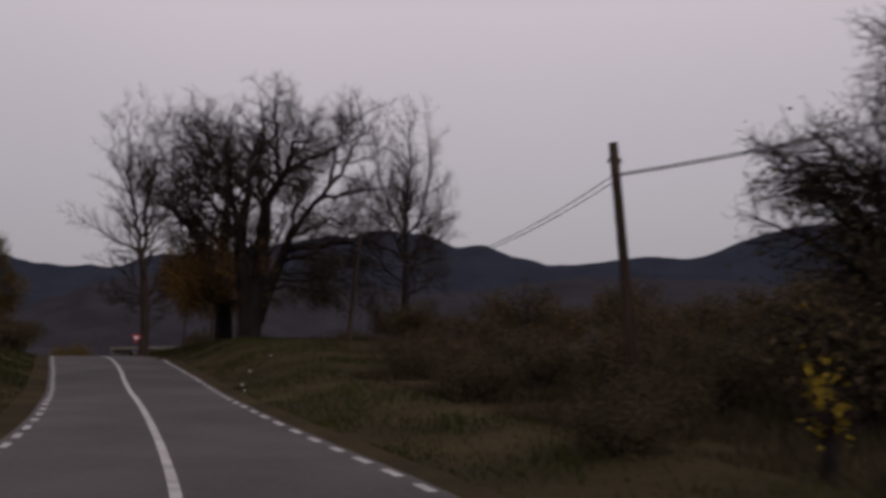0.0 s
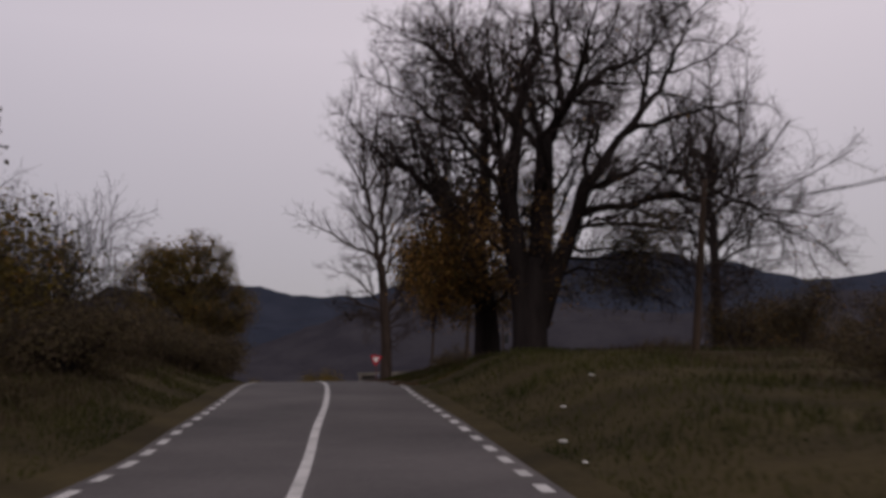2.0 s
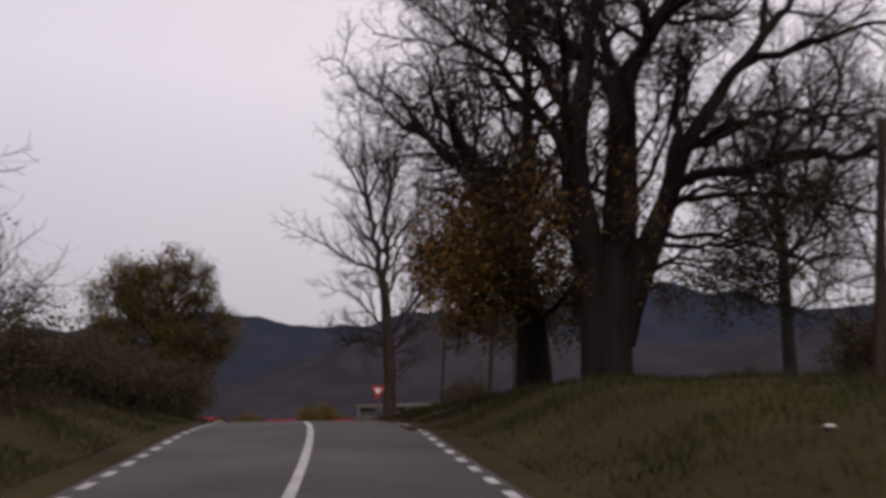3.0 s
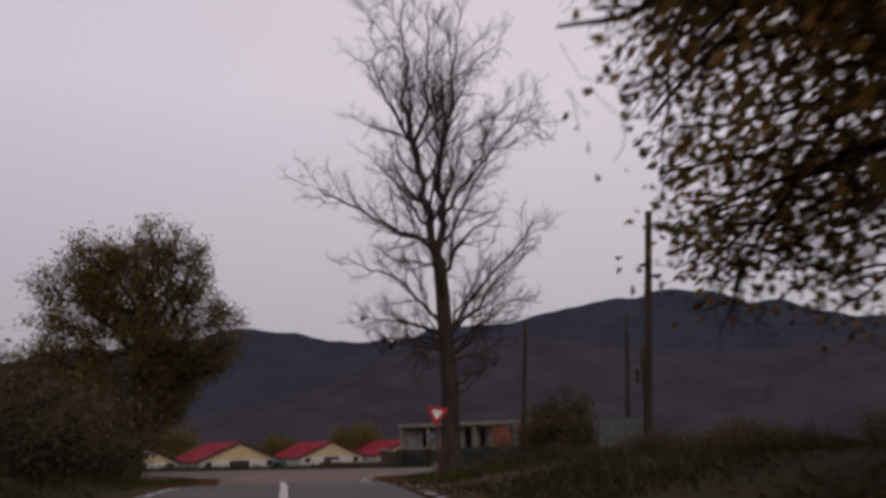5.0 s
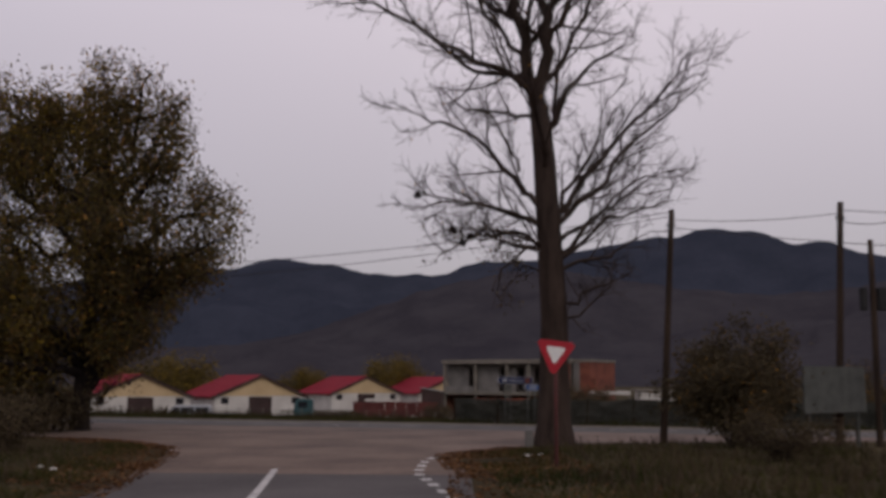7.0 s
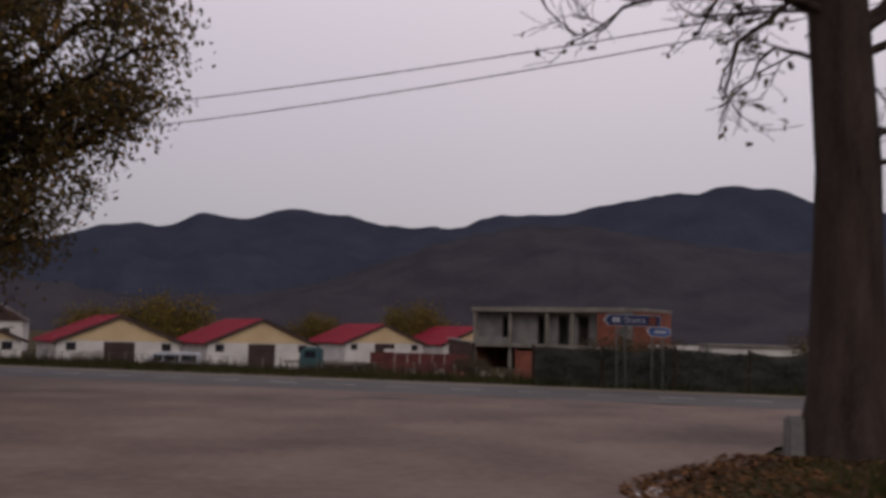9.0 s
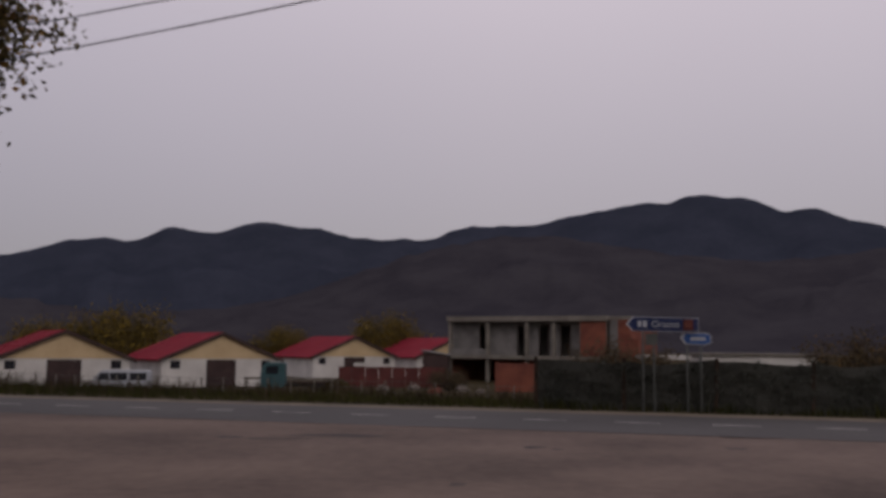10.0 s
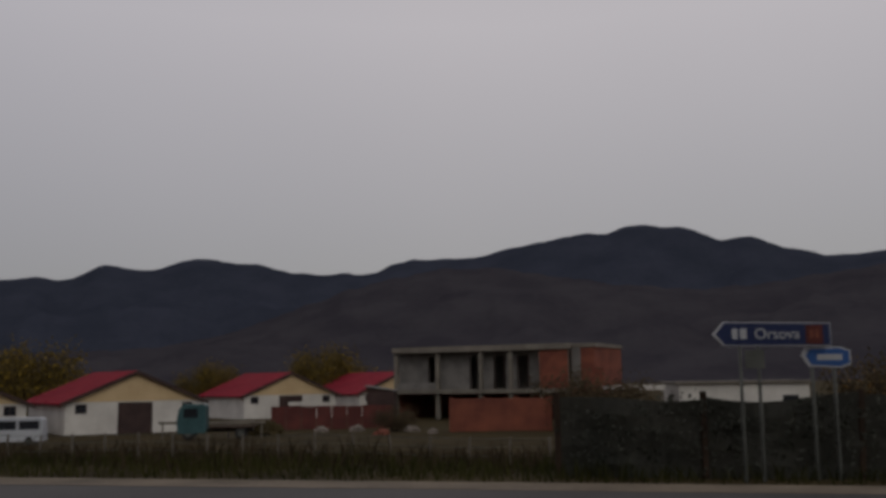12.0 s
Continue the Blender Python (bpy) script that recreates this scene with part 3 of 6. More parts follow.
# the great oak on the bank
oak_base = (6.95, 6.5, 1.15)
plant("oak_tree", "huge bare old oak with several thick stems", "tree", oak_base, dict(OAK, extra=0, kids=(5, 14, 13, 12, 0)), 11,
      trunk=[[(0.02, 0, -0.5, 1.0), (0.02, 0, 0.1, 0.8), (0.02, 0, 0.7, 0.72), (0.04, 0, 1.6, 0.72), (0.1, 0, 2.5, 0.76), (0.22, 0, 3.3, 0.7), (0.4, 0, 4.0, 0.45)],
             [(-0.15, -0.05, 1.2, 0.46), (-0.2, -0.1, 2.0, 0.5), (-0.32, -0.2, 3.2, 0.49), (-0.55, -0.35, 4.6, 0.46), (-0.72, -0.45, 5.6, 0.42), (-0.75, -0.5, 6.6, 0.36), (-0.55, -0.5, 8.0, 0.29), (-0.22, -0.5, 9.7, 0.22)],
             [(0.25, 0.1, 1.4, 0.55), (0.4, 0.1, 2.6, 0.56), (0.55, 0.1, 4.4, 0.52), (0.68, 0.1, 6.0, 0.46), (0.78, 0.1, 7.6, 0.41), (0.85, 0.1, 9.1, 0.36)],
             [(0.4, 0, 1.3, 0.45), (0.72, 0, 2.5, 0.46), (1.2, -0.1, 3.7, 0.4), (1.85, -0.2, 5.2, 0.31), (2.4, -0.4, 6.8, 0.25), (3.5, -0.6, 8.4, 0.19)]],
      limbs=[[(-0.24, -0.5, 9.6, 0.2), (0.05, -0.5, 11.1, 0.17), (0.55, -0.4, 12.4, 0.13), (0.6, -0.3, 13.8, 0.08), (0.4, -0.2, 15.6, 0.02)],
             [(0.85, 0.1, 8.9, 0.2), (0.45, 0.2, 9.8, 0.16), (0.1, 0.3, 11.0, 0.11), (-0.5, 0.4, 12.4, 0.06), (-0.9, 0.5, 13.6, 0.02)],
             [(0.88, 0.1, 8.9, 0.28), (1.3, 0.0, 9.7, 0.24), (1.75, -0.2, 10.5, 0.2), (2.65, -0.4, 11.3, 0.16), (3.5, -0.6, 11.9, 0.12), (4.5, -0.8, 12.1, 0.09), (6.0, -1.0, 13.2, 0.02)],
             [(1.6, -0.1, 10.2, 0.19), (1.6, 0.1, 11.2, 0.16), (1.45, 0.2, 12.4, 0.13), (1.5, 0.2, 13.8, 0.09), (1.3, 0.3, 15.2, 0.05), (1.4, 0.3, 16.4, 0.02)],
             [(3.4, -0.6, 8.3, 0.18), (4.75, -0.9, 10.0, 0.14), (5.7, -1.0, 11.4, 0.1), (6.4, -1.1, 12.8, 0.07), (6.7, -1.1, 13.6, 0.04), (6.8, -1.1, 14.8, 0.015)],
             [(2.4, -0.4, 6.9, 0.14), (4.25, 0.2, 7.6, 0.11), (5.3, 0.5, 8.1, 0.08), (6.9, 0.8, 8.4, 0.05), (8.6, 1.0, 8.8, 0.015)],
             [(1.95, -0.2, 5.7, 0.18), (3.75, -0.8, 6.0, 0.15), (5.95, -1.4, 6.4, 0.12), (8.1, -1.8, 6.0, 0.08), (9.6, -2.0, 5.4, 0.05), (11.0, -2.2, 4.2, 0.015)],
             [(4.1, -0.7, 9.1, 0.13), (5.5, -1.8, 9.4, 0.1), (6.9, -2.6, 9.6, 0.06), (8.5, -3.0, 9.8, 0.015)],
             [(-0.35, -0.5, 9.4, 0.16), (-1.6, -0.8, 10.6, 0.12), (-2.85, -1.2, 11.6, 0.09), (-3.8, -1.4, 12.5, 0.06), (-5.4, -1.6, 13.2, 0.015)],
             [(-0.95, -0.5, 6.4, 0.17), (-2.4, -1.0, 8.4, 0.12), (-4.0, -1.2, 9.7, 0.07), (-5.6, -1.3, 11.0, 0.015)],
             [(-0.9, -0.5, 7.0, 0.2), (-1.5, 0.0, 9.4, 0.15), (-2.5, 0.4, 11.8, 0.1), (-2.9, 0.6, 13.2, 0.06), (-3.1, 0.6, 14.2, 0.015)],
             [(1.7, -0.1, 10.5, 0.13), (2.6, 0.6, 12.4, 0.1), (3.2, 1.0, 13.6, 0.05), (3.4, 1.1, 14.4, 0.015)],
             [(4.7, -0.9, 9.9, 0.12), (5.2, -0.4, 12.2, 0.09), (5.5, -0.2, 13.6, 0.05), (5.7, 0.0, 14.6, 0.015)],
             [(-0.8, -0.4, 5.0, 0.18), (-1.2, -2.2, 7.2, 0.13), (-1.6, -4.2, 9.2, 0.08), (-1.8, -5.6, 10.8, 0.02)],
             [(0.75, 0.2, 7.2, 0.2), (1.0, 2.6, 9.4, 0.14), (1.4, 5.0, 11.4, 0.08), (1.6, 6.6, 13.0, 0.02)],
             [(2.0, -0.2, 6.0, 0.17), (2.8, 2.2, 8.6, 0.13), (3.8, 3.8, 10.6, 0.08), (4.4, 4.4, 12.2, 0.02)],
             [(0.75, 0.0, 6.8, 0.16), (1.2, -2.2, 9.4, 0.12), (2.0, -4.0, 11.6, 0.07), (2.4, -5.0, 13.4, 0.02)],
             [(0.8, 0.1, 8.2, 0.16), (-0.8, 2.0, 11.0, 0.11), (-1.8, 3.0, 12.6, 0.06), (-2.2, 3.4, 13.8, 0.015)],
             [(1.4, -0.1, 4.0, 0.085), (2.9, -0.5, 4.0, 0.06), (4.6, -0.7, 3.8, 0.04), (6.0, -0.8, 3.0, 0.015)],
             [(1.6, 0.1, 4.6, 0.09), (3.6, 1.6, 4.7, 0.06), (6.4, 2.4, 4.2, 0.045), (8.6, 3.0, 3.2, 0.015)],
             [(1.9, -0.2, 5.3, 0.1), (4.2, -1.4, 5.2, 0.07), (6.6, -2.0, 4.6, 0.045), (8.4, -2.2, 3.6, 0.015)],
             [(1.0, 0.1, 3.4, 0.07), (2.2, 1.4, 3.8, 0.05), (3.8, 2.2, 3.6, 0.035), (5.6, 2.6, 2.7, 0.015)],
             [(-0.7, -0.3, 4.0, 0.1), (-1.8, -1.3, 5.2, 0.07), (-3.0, -1.9, 5.9, 0.045), (-4.4, -2.2, 5.8, 0.015)],
             [(0.6, 0.3, 4.8, 0.1), (0.2, 2.0, 6.2, 0.07), (-0.4, 3.4, 7.4, 0.02)],
             [(2.3, -0.4, 6.6, 0.11), (3.2, -1.8, 7.0, 0.08), (4.6, -2.8, 7.2, 0.05), (6.4, -3.4, 6.8, 0.015)],
             [(2.0, -0.2, 5.8, 0.11), (3.4, 1.4, 6.4, 0.08), (5.2, 2.4, 6.6, 0.05), (7.2, 2.8, 6.0, 0.015)],
             [(1.6, -0.1, 4.8, 0.09), (2.6, -1.6, 5.4, 0.06), (3.8, -2.6, 5.6, 0.04), (5.0, -3.0, 5.0, 0.012)],
             [(0.8, 0.1, 6.2, 0.1), (1.6, 0.9, 7.4, 0.07), (2.2, 1.4, 8.6, 0.04), (2.6, 1.6, 9.8, 0.012)],
             [(0.8, 0.0, 5.2, 0.09), (1.5, -1.0, 6.4, 0.06), (2.2, -1.6, 7.8, 0.04), (2.6, -2.0, 9.2, 0.012)],
             [(1.0, 0.0, 3.2, 0.06), (2.0, -0.8, 3.6, 0.045), (3.2, -1.2, 3.4, 0.03), (4.4, -1.4, 2.6, 0.012)],
             [(-0.6, -0.4, 5.2, 0.09), (-1.2, -1.2, 6.0, 0.06), (-1.9, -1.8, 6.4, 0.04), (-2.6, -2.0, 6.2, 0.012)],
             [(-0.4, -0.4, 3.0, 0.05), (-1.0, -0.9, 3.6, 0.035), (-1.6, -1.2, 3.8, 0.012)], [(-0.5, -0.4, 4.0, 0.05), (-1.2, -0.6, 4.8, 0.035), (-1.8, -0.8, 5.2, 0.012)],
             [(0.8, -0.4, 2.4, 0.05), (1.3, -0.8, 2.8, 0.035), (1.7, -1.1, 2.7, 0.012)], [(0.5, -0.6, 3.6, 0.05), (0.7, -1.3, 4.4, 0.035), (0.9, -1.7, 5.0, 0.012)],
             [(-0.3, -0.6, 5.6, 0.05), (0.1, -1.2, 6.4, 0.035), (0.2, -1.6, 7.0, 0.012)], [(1.6, -0.5, 4.8, 0.05), (2.1, -1.0, 5.6, 0.035), (2.7, -1.3, 6.2, 0.012)]],
      leaves=[(LEAF_BROWN, 900, 0.09, 0.15, lambda p: True, "a few withered brown leaves"), (LEAF_DARK, 3200, 0.1, 0.22, lambda p: 0.8 < p.x < 5.5 and p.z < 5.2, "dark leaves on the low shoots"), (LEAF_BROWN, 1500, 0.1, 0.25, lambda p: -2.6 < p.x < 1.6 and p.z < 6.6, "brown leaves on the shoots round the stems")])
# its neighbour, still holding brown leaves low down, fewer towards the road
LEAFY = lambda p: 2.2 + 0.5 * max(0, -1.8 - p.x) < p.z < 6.4 and -3.9 + 0.3 * max(0, p.y) < p.x < 2.6
plant("leaning_oak", "leaning oak with brown withered leaves on low shoots", "tree", (5.74, 13.2, 1.25), dict(OAK, extra=0, kids=(5, 13, 11, 10, 0)), 23,
      trunk=[[(0, 0, -0.4, 0.85), (-0.03, 0, 0.3, 0.66), (-0.05, 0, 1.8, 0.56), (-0.15, 0, 3.2, 0.5), (-0.45, 0, 4.8, 0.42), (-0.42, 0, 5.8, 0.4), (-0.12, 0, 7.2, 0.36), (0, 0, 8.8, 0.29)]],
      limbs=[[(-0.4, 0, 5.6, 0.25), (-1.0, -0.2, 6.3, 0.21), (-2.2, -0.4, 7.6, 0.17), (-3.5, -0.6, 8.9, 0.12), (-4.25, -0.7, 9.9, 0.08), (-5.4, -0.8, 11.3, 0.02)],
             [(0, 0, 8.7, 0.26), (-0.05, 0.1, 10.4, 0.2), (-0.1, 0.2, 12.4, 0.12), (-0.3, 0.3, 14.4, 0.03)],
             [(-0.3, 0, 6.8, 0.18), (-1.7, 0.6, 8.2, 0.14), (-3.0, 1.0, 10.2, 0.08), (-3.8, 1.2, 12.0, 0.02)],
             [(-0.2, 0, 2.9, 0.26), (-0.9, -0.3, 3.5, 0.24), (-1.35, -0.4, 4.2, 0.22), (-1.5, -0.5, 5.0, 0.16), (-1.6, -0.5, 5.5, 0.07)],
             [(-0.7, 0, 4.4, 0.22), (-1.5, -1.6, 6.2, 0.15), (-2.4, -3.2, 7.6, 0.09), (-3.2, -4.4, 8.8, 0.03)],
             [(-0.8, 0, 5.0, 0.2), (-2.0, 1.4, 7.2, 0.14), (-3.4, 2.4, 9.6, 0.09), (-4.2, 2.8, 11.4, 0.03)],
             [(-0.3, 0, 2.6, 0.12), (-1.6, -1.0, 3.6, 0.08), (-2.8, -1.6, 4.2, 0.05), (-4.2, -2.0, 4.3, 0.02)],
             [(-0.3, 0, 3.0, 0.12), (-1.7, -2.0, 3.8, 0.08), (-2.6, -3.6, 4.0, 0.05), (-3.0, -4.8, 3.6, 0.02)],
             [(-0.2, 0, 2.2, 0.12), (0.9, -1.2, 3.2, 0.08), (1.4, -2.2, 3.6, 0.05), (1.7, -3.2, 3.4, 0.02)],
             [(-0.5, 0, 3.6, 0.14), (-2.2, 0.4, 4.8, 0.09), (-3.6, 0.6, 5.0, 0.05), (-4.8, 0.4, 4.6, 0.02)],
             [(-0.7, 0, 4.6, 0.18), (0.9, -1.8, 6.0, 0.12), (1.8, -3.2, 6.8, 0.07), (2.2, -4.2, 7.0, 0.02)],
             [(-0.5, 0, 3.8, 0.1), (-1.6, -1.0, 5.4, 0.07), (-2.6, -1.8, 5.4, 0.04), (-3.4, -2.4, 4.4, 0.015)],
             [(-0.5, 0.2, 8.0, 0.16), (1.2, 1.0, 10.2, 0.1), (2.4, 1.4, 12.2, 0.04)],
             [(-3.5, -0.6, 8.9, 0.07), (-4.8, -1.0, 9.6, 0.05), (-6.0, -1.2, 10.6, 0.03), (-6.8, -1.2, 11.8, 0.012)], [(-0.1, 0.1, 10.0, 0.12), (-1.4, -0.6, 11.4, 0.08), (-2.6, -1.2, 12.8, 0.05), (-3.6, -1.6, 14.2, 0.015)],
             [(-2.2, -0.4, 7.6, 0.09), (-2.8, -1.6, 9.2, 0.06), (-3.2, -2.4, 10.8, 0.04), (-3.4, -2.8, 12.2, 0.012)], [(-0.1, 0, 9.2, 0.12), (0.9, -1.2, 10.8, 0.08), (1.6, -1.8, 12.4, 0.04), (1.9, -2.0, 13.6, 0.012)],
             [(-1.7, 0.6, 8.2, 0.08), (-1.6, 1.6, 10.2, 0.06), (-1.8, 2.2, 12.0, 0.04), (-2.0, 2.4, 13.6, 0.012)], [(-0.1, 0, 8.0, 0.1), (-1.0, -1.4, 9.2, 0.07), (-1.4, -2.4, 10.4, 0.04), (-1.6, -2.8, 11.4, 0.012)],
             [(-0.4, 0, 3.4, 0.1), (0.8, -0.8, 4.4, 0.07), (1.6, -1.4, 4.2, 0.04), (2.0, -1.8, 3.2, 0.015)], [(-0.3, 0, 2.8, 0.09), (0.7, 0.6, 3.6, 0.06), (1.5, 1.0, 3.2, 0.03), (1.8, 1.2, 2.4, 0.015)],
             [(-0.3, 0, 6.4, 0.12), (-0.8, -1.8, 7.2, 0.08), (-1.2, -3.2, 7.2, 0.05), (-1.4, -4.2, 6.6, 0.015)], [(-0.1, 0, 7.2, 0.12), (0.6, -1.6, 8.0, 0.08), (1.0, -3.0, 8.0, 0.05), (1.2, -4.2, 7.4, 0.015)],
             [(-0.4, 0, 5.2, 0.11), (0.2, -1.8, 6.0, 0.07), (0.4, -3.2, 5.6, 0.04), (0.4, -4.2, 4.6, 0.015)], [(-0.3, 0, 4.4, 0.1), (-0.9, -2.2, 5.2, 0.07), (-1.2, -3.8, 5.0, 0.04), (-1.3, -4.8, 4.2, 0.015)],
             [(-0.3, 0, 3.0, 0.1), (-1.0, 1.6, 4.2, 0.07), (-1.6, 2.8, 3.6, 0.04), (-1.9, 3.6, 2.6, 0.015)], [(-0.2, 0.1, 2.8, 0.1), (0.2, 1.8, 4.0, 0.07), (0.1, 3.0, 3.4, 0.04), (-0.1, 3.8, 2.5, 0.015)],
             [(-0.2, 0, 2.4, 0.1), (-1.2, 0.9, 3.4, 0.07), (-2.0, 1.6, 3.2, 0.04), (-2.4, 2.0, 2.5, 0.015)],
             [(-0.3, 0, 3.0, 0.1), (-1.6, -1.5, 4.0, 0.07), (-2.3, -2.6, 3.6, 0.04), (-2.5, -3.2, 2.9, 0.015)]],
      leaves=[(LEAF_BROWN, 4500, 0.125, 0.38, lambda p: LEAFY(p) and p.x < -2.0, "thin withered brown leaves"), (LEAF_BROWN, 5600, 0.125, 0.4, lambda p: LEAFY(p) and -2.6 < p.x < 2.6, "withered brown leaves"),
              (LEAF_OLIVE, 4700, 0.125, 0.36, LEAFY, "olive leaves low on the shoots"), (LEAF_DARK, 6500, 0.12, 0.4, lambda p: 2.6 < p.z < 8.2 and -1.8 < p.x < 2.6, "dark leaves round the trunk")], trim=lambda p: p.x > -4.6 or p.z > 8)
